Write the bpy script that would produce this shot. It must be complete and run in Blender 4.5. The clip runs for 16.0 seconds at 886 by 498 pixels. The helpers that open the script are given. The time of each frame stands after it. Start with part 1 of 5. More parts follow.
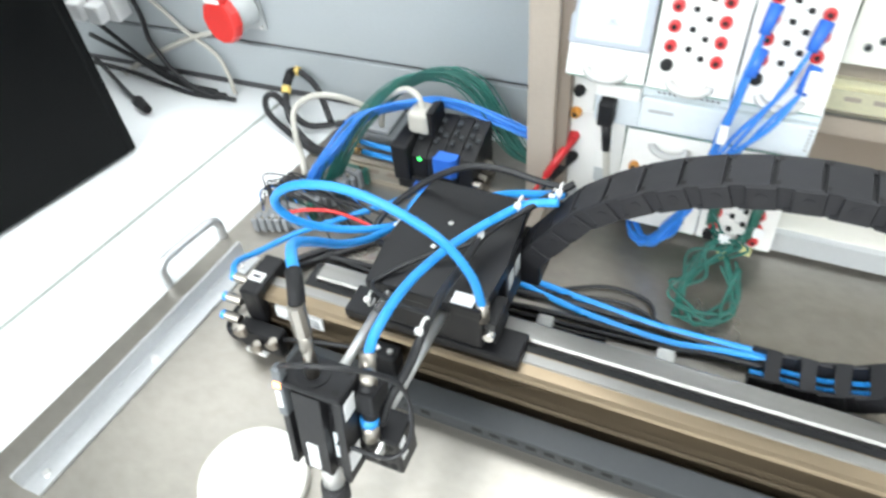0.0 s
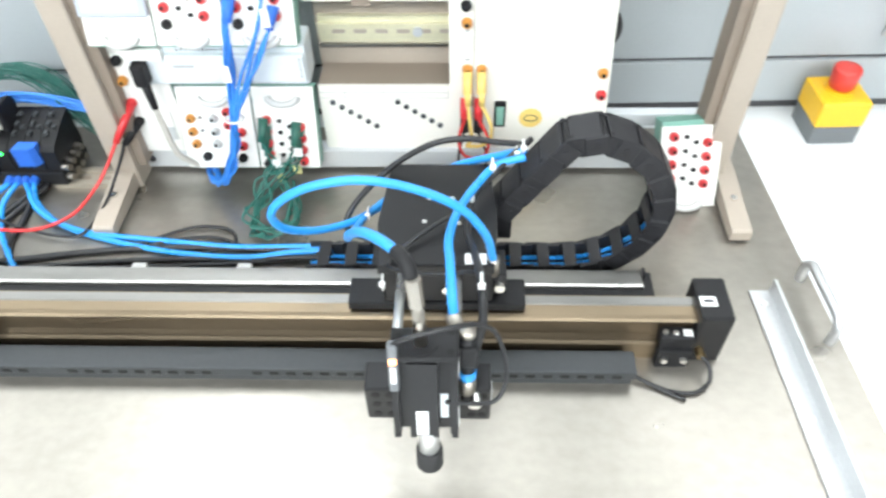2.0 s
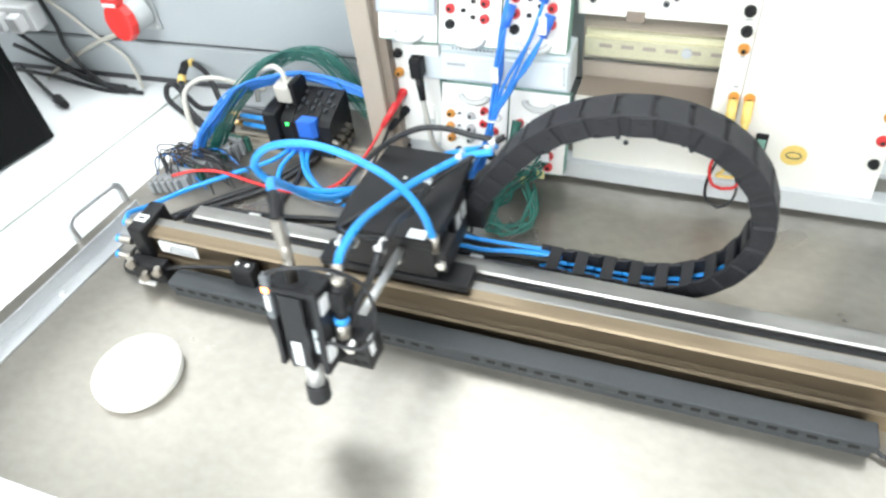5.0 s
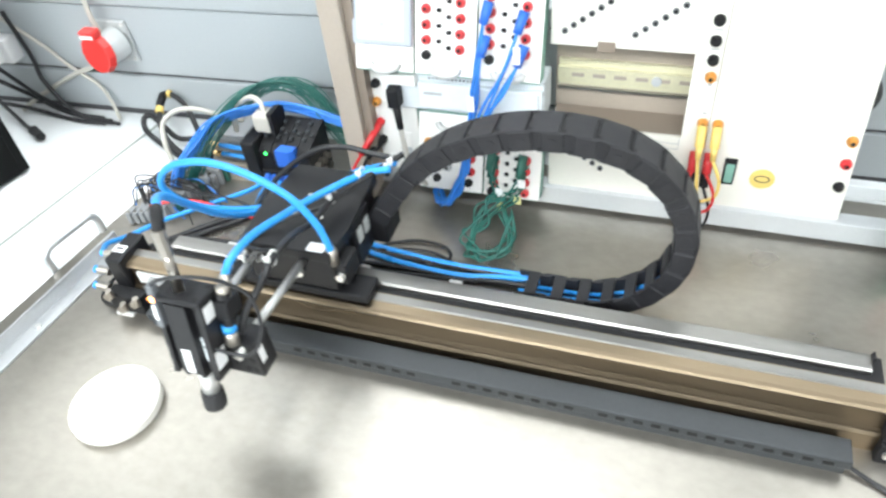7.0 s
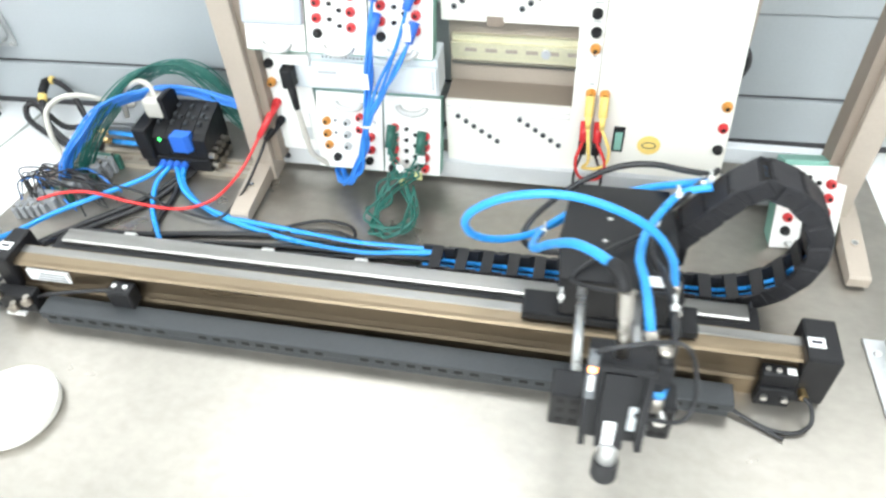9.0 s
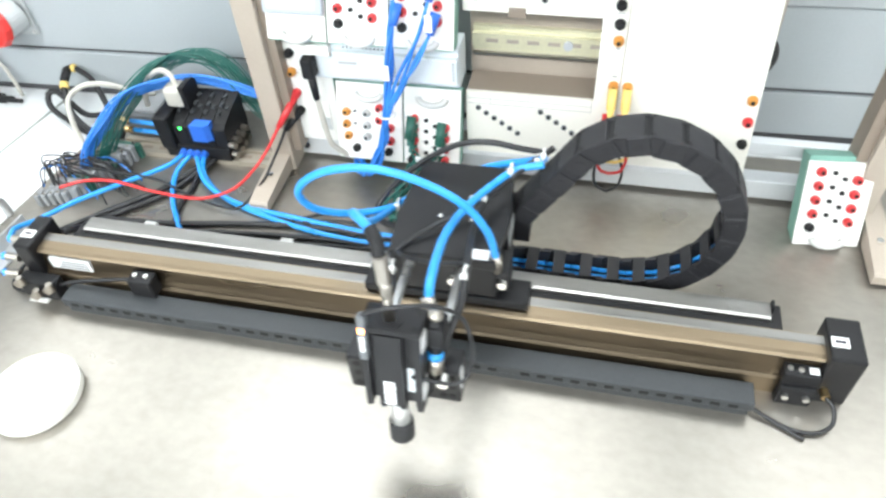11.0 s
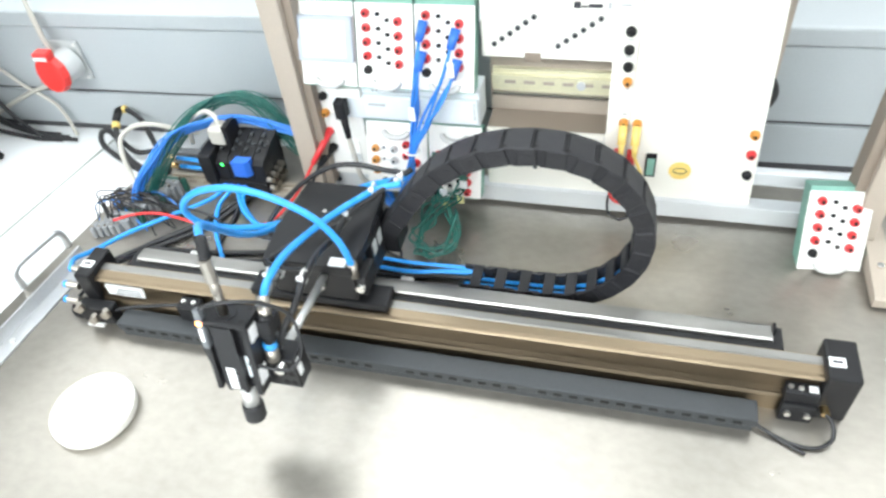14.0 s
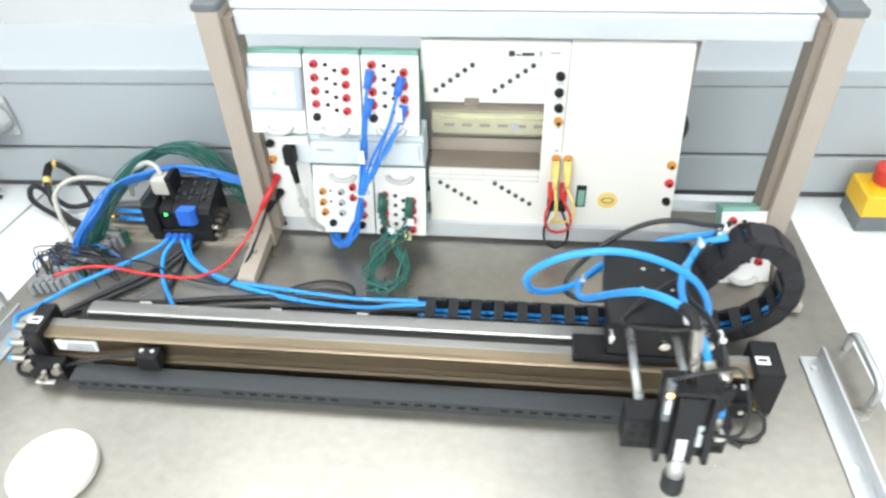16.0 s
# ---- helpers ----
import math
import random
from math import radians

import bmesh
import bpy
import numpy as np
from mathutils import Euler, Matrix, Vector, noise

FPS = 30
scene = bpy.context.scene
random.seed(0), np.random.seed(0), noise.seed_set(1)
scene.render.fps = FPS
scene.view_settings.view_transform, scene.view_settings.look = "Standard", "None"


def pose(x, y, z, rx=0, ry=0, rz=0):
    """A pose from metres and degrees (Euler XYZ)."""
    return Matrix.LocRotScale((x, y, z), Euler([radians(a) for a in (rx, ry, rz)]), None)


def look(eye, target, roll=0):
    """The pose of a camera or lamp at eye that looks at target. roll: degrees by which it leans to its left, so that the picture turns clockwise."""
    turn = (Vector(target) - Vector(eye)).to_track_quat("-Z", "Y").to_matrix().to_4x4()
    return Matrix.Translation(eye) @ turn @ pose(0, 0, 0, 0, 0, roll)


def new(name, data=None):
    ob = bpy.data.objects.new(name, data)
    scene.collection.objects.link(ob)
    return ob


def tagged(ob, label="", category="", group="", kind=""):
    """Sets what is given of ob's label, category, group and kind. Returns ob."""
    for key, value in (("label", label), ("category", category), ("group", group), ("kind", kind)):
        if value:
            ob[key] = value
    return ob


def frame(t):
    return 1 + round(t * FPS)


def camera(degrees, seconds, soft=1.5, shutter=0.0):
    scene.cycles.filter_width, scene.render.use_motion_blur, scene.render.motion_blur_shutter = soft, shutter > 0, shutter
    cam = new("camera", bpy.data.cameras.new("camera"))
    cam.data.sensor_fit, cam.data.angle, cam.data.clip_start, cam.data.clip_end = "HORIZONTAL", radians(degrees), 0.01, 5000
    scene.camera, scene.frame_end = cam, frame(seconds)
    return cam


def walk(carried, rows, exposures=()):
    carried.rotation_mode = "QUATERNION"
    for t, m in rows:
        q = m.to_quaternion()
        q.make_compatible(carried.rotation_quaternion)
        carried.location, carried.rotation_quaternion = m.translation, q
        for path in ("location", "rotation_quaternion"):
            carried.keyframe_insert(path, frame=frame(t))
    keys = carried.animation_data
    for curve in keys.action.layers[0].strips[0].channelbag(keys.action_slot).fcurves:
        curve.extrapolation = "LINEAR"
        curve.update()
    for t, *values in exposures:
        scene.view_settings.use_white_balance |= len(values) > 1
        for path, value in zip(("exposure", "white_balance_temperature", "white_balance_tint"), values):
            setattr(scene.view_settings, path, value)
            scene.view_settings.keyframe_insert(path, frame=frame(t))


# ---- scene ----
cam = camera(63.9, 16.0, soft=2.6, shutter=0.5)
PATH = [
    (0, (0.154, 0.169, 0.614), (-0.477, 1.378, -0.849), -6.0),
    (0.5, (0.204, 0.146, 0.608), (-0.308, 1.369, -0.889), -3.6),
    (1, (0.282, 0.122, 0.608), (-0.063, 1.394, -0.896), -2.9),
    (1.5, (0.35, 0.096, 0.642), (0.153, 1.424, -0.84), -2.2),
    (2, (0.417, 0.075, 0.639), (0.361, 1.413, -0.846), -1.4),
    (2.5, (0.451, 0.063, 0.642), (0.407, 1.408, -0.838), -2.9),
    (3, (0.462, 0.061, 0.645), (0.412, 1.415, -0.826), -2.9),
    (3.5, (0.447, 0.064, 0.643), (0.351, 1.428, -0.817), -4.0),
    (4, (0.423, 0.061, 0.642), (0.203, 1.407, -0.821), -4.7),
    (4.5, (0.412, 0.053, 0.647), (-0.031, 1.351, -0.809), -6.7),
    (5, (0.382, 0.047, 0.644), (-0.215, 1.321, -0.777), -7.8),
    (7.5, (0.386, 0.037, 0.651), (-0.12, 1.398, -0.724), -6.4),
    (8, (0.399, 0.028, 0.649), (-0.024, 1.399, -0.744), -5.6),
    (8.5, (0.403, 0.03, 0.65), (0.06, 1.405, -0.761), -4.0),
    (9, (0.408, 0.039, 0.655), (0.076, 1.393, -0.779), -3.8),
    (11.5, (0.398, 0.049, 0.66), (-0.01, 1.359, -0.795), -5.0),
    (12, (0.387, 0.054, 0.667), (-0.079, 1.362, -0.773), -5.7),
    (12.5, (0.39, 0.041, 0.671), (-0.09, 1.332, -0.779), -6.4),
    (13, (0.4, 0.039, 0.681), (-0.096, 1.337, -0.758), -7.7),
    (13.5, (0.411, 0.019, 0.689), (-0.087, 1.353, -0.716), -7.9),
    (14, (0.419, 0.008, 0.71), (-0.031, 1.353, -0.7), -6.9),
    (14.5, (0.395, -0.016, 0.725), (0.044, 1.396, -0.647), -5.7),
    (15, (0.367, -0.032, 0.742), (0.113, 1.401, -0.631), -4.1),
    (15.5, (0.365, -0.043, 0.738), (0.149, 1.418, -0.611), -2.9),
    (16, (0.368, -0.048, 0.738), (0.168, 1.428, -0.596), -2.7),
]
walk(cam, [(t, look(eye, target, roll)) for t, eye, target, roll in PATH],
     exposures=[(0, -0.16), (1, -0.02), (2, 0.01), (14, 0.03), (15, -0.01), (16, -0.25)])

# ---- world and lamps ----
world = bpy.data.worlds.new("world")
scene.world = world
world.use_nodes = True
wn = world.node_tree
sky = wn.nodes.new("ShaderNodeTexSky")
sky.sky_type, sky.sun_disc = "NISHITA", False
sky.sun_elevation, sky.sun_rotation = radians(40), radians(20)
wn.nodes["Background"].inputs["Strength"].default_value = 0.1
wn.links.new(sky.outputs[0], wn.nodes["Background"].inputs["Color"])
scene.view_settings.exposure = 0.0


def ceiling_lamp(x, y, sx, sy, watts, colour=(0.93, 0.985, 1.0)):
    data = bpy.data.lights.new("luminaire_light", "AREA")
    data.shape, data.size, data.size_y, data.energy, data.color = "RECTANGLE", sx, sy, watts, colour
    ob = new("luminaire_light", data)
    ob.matrix_world = pose(x, y, 1.835)
    return ob


# all out of view; the y = -1.5 row is added fill for the panel's front
LUMINAIRES = [(-0.15, 1.25, 18.5), (-2.0, 1.25, 13.0), (1.75, 1.25, 13.0), (-0.15, -1.5, 108.0), (-2.0, -1.5, 58.0), (1.75, -1.5, 58.0)]
for lx, ly, w in LUMINAIRES:
    ceiling_lamp(lx, ly, 1.5, 0.9, w)


# ---- materials ----
def nodes_of(name):
    m = bpy.data.materials.new(name)
    m.use_nodes = True
    return m, m.node_tree, m.node_tree.nodes["Principled BSDF"]


def surface(name, colour, rough=0.5, metal=0.0, vary=0.12, scale=18.0, fine=220.0, bump=0.15, rvary=0.12, coat=0.0,
            stretch=(1, 1, 1), each=0.0, spec=0.5):
    """Colour with stains at one scale and grain at another, and a fine relief."""
    m, tree, bsdf = nodes_of(name)
    n, lk = tree.nodes, tree.links
    co = n.new("ShaderNodeTexCoord")
    mp = n.new("ShaderNodeMapping")
    mp.inputs["Scale"].default_value = stretch
    lk.new(co.outputs["Object"], mp.inputs["Vector"])
    big, small = n.new("ShaderNodeTexNoise"), n.new("ShaderNodeTexNoise")
    for t, s, d in ((big, scale, 4.0), (small, fine, 3.0)):
        t.inputs["Scale"].default_value, t.inputs["Detail"].default_value = s, d
        lk.new(mp.outputs["Vector"], t.inputs["Vector"])
    mix = n.new("ShaderNodeMath")
    mix.operation = "MULTIPLY_ADD"
    mix.inputs[1].default_value = 0.4
    lk.new(small.outputs["Fac"], mix.inputs[0])
    half = n.new("ShaderNodeMath")
    half.operation = "MULTIPLY"
    half.inputs[1].default_value = 0.6
    lk.new(big.outputs["Fac"], half.inputs[0])
    lk.new(half.outputs[0], mix.inputs[2])
    ramp = n.new("ShaderNodeMapRange")
    ramp.inputs["From Min"].default_value, ramp.inputs["From Max"].default_value = 0.3, 0.7
    ramp.inputs["To Min"].default_value, ramp.inputs["To Max"].default_value = 1 - vary, 1 + vary
    lk.new(mix.outputs[0], ramp.inputs["Value"])
    tone = n.new("ShaderNodeHueSaturation")
    tone.inputs["Color"].default_value = (*colour, 1)
    value = ramp.outputs[0]
    if each:
        info, add = n.new("ShaderNodeObjectInfo"), n.new("ShaderNodeMapRange")
        add.inputs["To Min"].default_value, add.inputs["To Max"].default_value = 1 - each, 1 + each
        lk.new(info.outputs["Random"], add.inputs["Value"])
        times = n.new("ShaderNodeMath")
        times.operation = "MULTIPLY"
        lk.new(ramp.outputs[0], times.inputs[0])
        lk.new(add.outputs[0], times.inputs[1])
        value = times.outputs[0]
    lk.new(value, tone.inputs["Value"])
    lk.new(tone.outputs[0], bsdf.inputs["Base Color"])
    rr = n.new("ShaderNodeMapRange")
    rr.inputs["From Min"].default_value, rr.inputs["From Max"].default_value = 0.3, 0.7
    rr.inputs["To Min"].default_value, rr.inputs["To Max"].default_value = max(0.02, rough - rvary), min(1, rough + rvary)
    lk.new(big.outputs["Fac"], rr.inputs["Value"])
    lk.new(rr.outputs[0], bsdf.inputs["Roughness"])
    bsdf.inputs["Metallic"].default_value = metal
    bsdf.inputs["Coat Weight"].default_value = coat
    bsdf.inputs["Specular IOR Level"].default_value = spec
    if bump:
        b = n.new("ShaderNodeBump")
        b.inputs["Strength"].default_value, b.inputs["Distance"].default_value = bump, 0.0006
        lk.new(small.outputs["Fac"], b.inputs["Height"])
        lk.new(b.outputs[0], bsdf.inputs["Normal"])
    return m


def glowing(name, colour, strength):
    m, tree, bsdf = nodes_of(name)
    bsdf.inputs["Base Color"].default_value = (*colour, 1)
    bsdf.inputs["Emission Color"].default_value = (*colour, 1)
    bsdf.inputs["Emission Strength"].default_value = strength
    return m


M_STEEL = surface("stainless_plate", (0.315, 0.293, 0.262), 0.33, 0.75, 0.15, 8.0, 60.0, 0.03, 0.07, stretch=(1, 1.4, 1))
M_TABLE = surface("white_laminate", (0.80, 0.82, 0.83), 0.38, 0.0, 0.03, 4.0, 300.0, 0.04)
M_EDGE = surface("bench_edge_band", (0.36, 0.39, 0.36), 0.5, 0.0, 0.05)
M_TRUNK = surface("grey_trunking", (0.395, 0.425, 0.442), 0.42, 0.0, 0.05, 3.0, 250.0, 0.05)
M_TRUNKD = surface("dark_groove", (0.06, 0.06, 0.065), 0.7)
M_WALL = surface("white_wall_paint", (0.86, 0.87, 0.88), 0.85, 0.0, 0.03, 2.0, 120.0, 0.2)
M_FLOOR = surface("grey_linoleum", (0.36, 0.36, 0.34), 0.5, 0.0, 0.08, 3.0, 90.0, 0.05)
M_CEIL = surface("ceiling_white", (0.84, 0.84, 0.83), 0.9)
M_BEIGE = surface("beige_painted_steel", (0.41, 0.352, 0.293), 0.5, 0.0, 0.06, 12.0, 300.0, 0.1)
# darker copy of the beige: shade of recessed faces put into the colour
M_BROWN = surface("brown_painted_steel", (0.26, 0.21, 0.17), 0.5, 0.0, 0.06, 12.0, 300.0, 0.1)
M_ALUR = surface("dull_aluminium", (0.57, 0.58, 0.59), 0.48, 0.85, 0.08, 9.0, 240.0, 0.1)
M_ALUW = surface("anodised_light_rail", (0.62, 0.64, 0.66), 0.45, 0.3, 0.05, 9.0, 240.0, 0.05)
M_CREAM = surface("cream_panel_board", (0.82, 0.795, 0.73), 0.45, 0.0, 0.025, 5.0, 200.0, 0.04)
M_WHITE = surface("white_module_front", (0.84, 0.83, 0.80), 0.42, 0.0, 0.025, 9.0, 200.0, 0.04)
M_PALE = surface("pale_blue_grey_case", (0.69, 0.735, 0.765), 0.45, 0.0, 0.04, 12.0, 200.0, 0.04)
M_SCREEN = surface("grey_screen_bezel", (0.43, 0.47, 0.53), 0.35, 0.0, 0.03)
M_LCD = surface("pale_screen", (0.66, 0.77, 0.84), 0.2, 0.0, 0.03)
M_GREENBOX = surface("green_module_case", (0.20, 0.40, 0.33), 0.5, 0.0, 0.08)
M_RED = surface("red_plastic", (0.62, 0.035, 0.04), 0.35, 0.0, 0.06)
M_REDC = surface("red_socket_cover", (0.72, 0.045, 0.04), 0.38, 0.0, 0.05)
M_REDES = surface("red_mushroom_button", (0.58, 0.045, 0.035), 0.4, 0.0, 0.06)
M_ORANGE = surface("orange_socket", (0.62, 0.27, 0.05), 0.4)
M_YELLOW = surface("yellow_plastic", (0.78, 0.46, 0.02), 0.42, 0.0, 0.06)
M_YPLUG = surface("yellow_plug", (0.82, 0.60, 0.18), 0.45)
M_GREYPL = surface("dark_grey_plastic", (0.14, 0.15, 0.16), 0.55, 0.0, 0.06)
M_LGREY = surface("light_grey_plastic", (0.50, 0.52, 0.52), 0.5, 0.0, 0.05)
M_BLACK = surface("black_anodised", (0.011, 0.011, 0.0125), 0.42, 0.0, 0.15, 20.0, 400.0, 0.12, spec=0.3)
M_BLACKP = surface("black_plastic", (0.012, 0.012, 0.0135), 0.55, 0.0, 0.15, 25.0, 300.0, 0.12, spec=0.3)
M_CHAIN = surface("chain_nylon", (0.019, 0.019, 0.022), 0.5, 0.0, 0.15, 30.0, 260.0, 0.2, each=0.15, spec=0.35)
M_DUCT = surface("black_slotted_duct", (0.044, 0.048, 0.052), 0.5, 0.0, 0.15, 14.0, 300.0, 0.1, spec=0.35)
M_RUBBER = surface("black_rubber", (0.02, 0.02, 0.021), 0.7, 0.0, 0.2)
M_CASE = surface("black_computer_case", (0.0035, 0.0040, 0.0040), 0.5, 0.0, 0.2, 12.0, 300.0, 0.1, spec=0.12)
M_CABLE = surface("black_cable", (0.016, 0.016, 0.018), 0.45, 0.0, 0.15)
M_BLUE = surface("blue_pneumatic_tube", (0.03, 0.31, 0.80), 0.35, 0.0, 0.06, 25.0, 200.0, 0.03)
M_BLUEW = surface("blue_wire", (0.04, 0.23, 0.72), 0.4, 0.0, 0.15, each=0.15)
M_BLUEP = surface("blue_plug", (0.03, 0.15, 0.62), 0.4, 0.0, 0.1)
M_GREENW = surface("green_wire", (0.015, 0.12, 0.095), 0.45, 0.0, 0.2)
M_GREENP = surface("green_plug", (0.025, 0.12, 0.09), 0.45, 0.0, 0.2)
M_REDW = surface("red_wire", (0.66, 0.035, 0.035), 0.4, 0.0, 0.06)
M_CREAMW = surface("cream_cable", (0.50, 0.48, 0.43), 0.5, 0.0, 0.06)
M_CHROME = surface("polished_steel", (0.78, 0.77, 0.75), 0.3, 1.0, 0.06)
M_RODS = surface("satin_steel_rod", (0.62, 0.62, 0.61), 0.34, 0.7, 0.06)
M_NICKEL = surface("nickel_plate", (0.39, 0.36, 0.32), 0.34, 1.0, 0.08)
M_BRASS = surface("brass", (0.62, 0.45, 0.22), 0.3, 1.0, 0.1)
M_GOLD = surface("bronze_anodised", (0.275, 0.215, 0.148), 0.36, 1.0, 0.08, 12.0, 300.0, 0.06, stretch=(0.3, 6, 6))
# same anodising at about two thirds tone: the groove's shade is in the colour
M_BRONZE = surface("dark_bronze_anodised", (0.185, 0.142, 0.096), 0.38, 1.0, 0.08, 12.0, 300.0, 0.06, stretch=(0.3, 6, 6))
M_RAIL = surface("ground_steel_rail", (0.285, 0.278, 0.268), 0.42, 1.0, 0.18, 14.0, 300.0, 0.06, stretch=(0.3, 6, 6))
M_DIN = surface("zinc_yellow_din_rail", (0.72, 0.69, 0.50), 0.45, 0.3, 0.1)
M_DINB = surface("beige_din_rail", (0.38, 0.34, 0.28), 0.45, 0.5, 0.1)
M_LABEL = surface("white_label", (0.82, 0.82, 0.82), 0.5, 0.0, 0.03)
M_TERM = surface("grey_terminal", (0.27, 0.28, 0.29), 0.5, 0.0, 0.08)
M_FLAG = surface("pale_yellow_flag", (0.72, 0.66, 0.30), 0.55)
M_INK = surface("dark_print", (0.04, 0.04, 0.05), 0.6)
M_GINK = surface("grey_print", (0.42, 0.43, 0.44), 0.6)
M_DISC = surface("white_nylon_disc", (0.82, 0.80, 0.74), 0.45, 0.0, 0.03, 20.0, 200.0, 0.05)
M_HOLE = surface("dark_hole", (0.008, 0.008, 0.008), 0.8)
M_TAB = surface("translucent_tab", (0.58, 0.58, 0.565), 0.35, 0.0, 0.05)
M_TIE = surface("natural_cable_tie", (0.72, 0.72, 0.70), 0.4)
M_LED = glowing("orange_led", (1.0, 0.30, 0.08), 14.0)
M_GLED = glowing("green_led", (0.05, 1.0, 0.15), 5.0)
M_TUBE = glowing("luminaire_diffuser", (0.95, 0.99, 1.0), 2.0)


# ---- building helpers ----
def thing(name, label, category, group="", at=(0, 0, 0), rz=0.0, kind=""):
    ob = new(name)
    ob.empty_display_size = 0.02
    ob.matrix_basis = pose(*at, 0, 0, rz)
    return tagged(ob, label, category, group, kind)


def part(name, bm, material, parent=None, label="", smooth=False, off=(0, 0, 0)):
    if off != (0, 0, 0):
        bmesh.ops.translate(bm, verts=bm.verts, vec=off)
    me = bpy.data.meshes.new(name)
    bmesh.ops.recalc_face_normals(bm, faces=bm.faces)
    for f in bm.faces:
        f.smooth = smooth
    bm.to_mesh(me)
    bm.free()
    me.materials.append(material)
    ob = new(name, me)
    ob.parent = parent
    return tagged(ob, label)


def solid(name, bm, material, label, category, group="", kind="", smooth=False):
    return tagged(part(name, bm, material, None, label, smooth), label, category, group, kind)


def box(x0, x1, y0, y1, z0, z1, bevel=0.0, bm=None):
    own = bmesh.new()
    bmesh.ops.create_cube(own, size=1.0)
    for v in own.verts:
        v.co = Vector((x0 + (v.co.x + 0.5) * (x1 - x0), y0 + (v.co.y + 0.5) * (y1 - y0), z0 + (v.co.z + 0.5) * (z1 - z0)))
    if bevel:
        bmesh.ops.bevel(own, geom=own.edges, offset=bevel, segments=2, affect="EDGES", profile=0.5)
    return merged(bm, own)


def merged(bm, own):
    if bm is None:
        return own
    me = bpy.data.meshes.new("tmp")
    own.to_mesh(me)
    own.free()
    bm.from_mesh(me)
    bpy.data.meshes.remove(me)
    return bm


def rod(p, q, r, r2=None, seg=16, bm=None, bevel=0.0):
    own = bmesh.new()
    p, q = Vector(p), Vector(q)
    d = q - p
    bmesh.ops.create_cone(own, cap_ends=True, segments=seg, radius1=r, radius2=r if r2 is None else r2, depth=d.length)
    if bevel:
        rims = [e for e in own.edges if len(e.link_faces) == 2 and any(len(f.verts) > 4 for f in e.link_faces)]
        bmesh.ops.bevel(own, geom=rims, offset=bevel, segments=2, affect="EDGES", profile=0.5)
    turn = d.to_track_quat("Z", "Y").to_matrix().to_4x4()
    bmesh.ops.transform(own, verts=own.verts, matrix=Matrix.Translation((p + q) / 2) @ turn)
    return merged(bm, own)


def smooth_line(points, steps=8):
    pts = [Vector(p) for p in points]
    pts = [pts[0] * 2 - pts[1]] + pts + [pts[-1] * 2 - pts[-2]]
    out = []
    for i in range(1, len(pts) - 2):
        a, b, c, d = pts[i - 1:i + 3]
        for k in range(steps):
            t = k / steps
            out.append(0.5 * ((2 * b) + (c - a) * t + (2 * a - 5 * b + 4 * c - d) * t * t + (3 * b - a - 3 * c + d) * t ** 3))
    out.append(pts[-2])
    return out


def hose(points, r, seg=10, steps=8, bm=None, straight=False):
    """A round tube swept along a smooth line."""
    line = [Vector(p) for p in points] if straight else smooth_line(points, steps)
    bm = bm or bmesh.new()
    rings, up = [], None
    for i, p in enumerate(line):
        d = (line[min(i + 1, len(line) - 1)] - line[max(i - 1, 0)]).normalized()
        if up is None:
            up = Vector((0, 0, 1)) if abs(d.z) < 0.9 else Vector((0, 1, 0))
        side = d.cross(up).normalized()
        up = side.cross(d).normalized()
        rings.append([bm.verts.new(p + r * (math.cos(a) * side + math.sin(a) * up)) for a in [2 * math.pi * k / seg for k in range(seg)]])
    for a, b in zip(rings, rings[1:]):
        for k in range(seg):
            bm.faces.new((a[k], a[(k + 1) % seg], b[(k + 1) % seg], b[k]))
    bm.faces.new(rings[0][::-1])
    bm.faces.new(rings[-1])
    return bm


def extrude_x(profile, x0, x1, bm=None):
    """A closed (y, z) outline drawn out along x."""
    bm = bm or bmesh.new()
    a = [bm.verts.new((x0, y, z)) for y, z in profile]
    b = [bm.verts.new((x1, y, z)) for y, z in profile]
    n = len(profile)
    for i in range(n):
        bm.faces.new((a[i], a[(i + 1) % n], b[(i + 1) % n], b[i]))
    bm.faces.new(a[::-1])
    bm.faces.new(b)
    return bm


def slab(outline, z0, z1, bm=None):
    """A closed (x, y) outline drawn up in z."""
    bm = bm or bmesh.new()
    a = [bm.verts.new((x, y, z0)) for x, y in outline]
    b = [bm.verts.new((x, y, z1)) for x, y in outline]
    n = len(outline)
    for i in range(n):
        bm.faces.new((a[i], a[(i + 1) % n], b[(i + 1) % n], b[i]))
    bm.faces.new(a[::-1])
    bm.faces.new(b)
    return bm


# ---- the room ----
solid("floor", box(-4, 4.5, -4, 4, -0.80, -0.75), M_FLOOR, "grey linoleum floor of the workshop", "floor", kind="structure")
solid("ceiling", box(-4, 4.5, -4, 4, 1.9, 1.98), M_CEIL, "plain white ceiling of the workshop", "ceiling", kind="structure")
solid("wall_north", box(-4, 4.5, 2.6, 2.72, -0.75, 1.9), M_WALL, "bright white painted wall", "wall", kind="structure")
solid("wall_south", box(-4, 4.5, -4.12, -4, -0.75, 1.9), M_WALL, "bright white painted wall", "wall", kind="structure")
solid("wall_west", box(-4.12, -4, -4, 2.6, -0.75, 1.9), M_WALL, "bright white painted wall", "wall", kind="structure")
solid("wall_east", box(4.5, 4.62, -4, 2.6, -0.75, 1.9), M_WALL, "bright white painted wall", "wall", kind="structure")
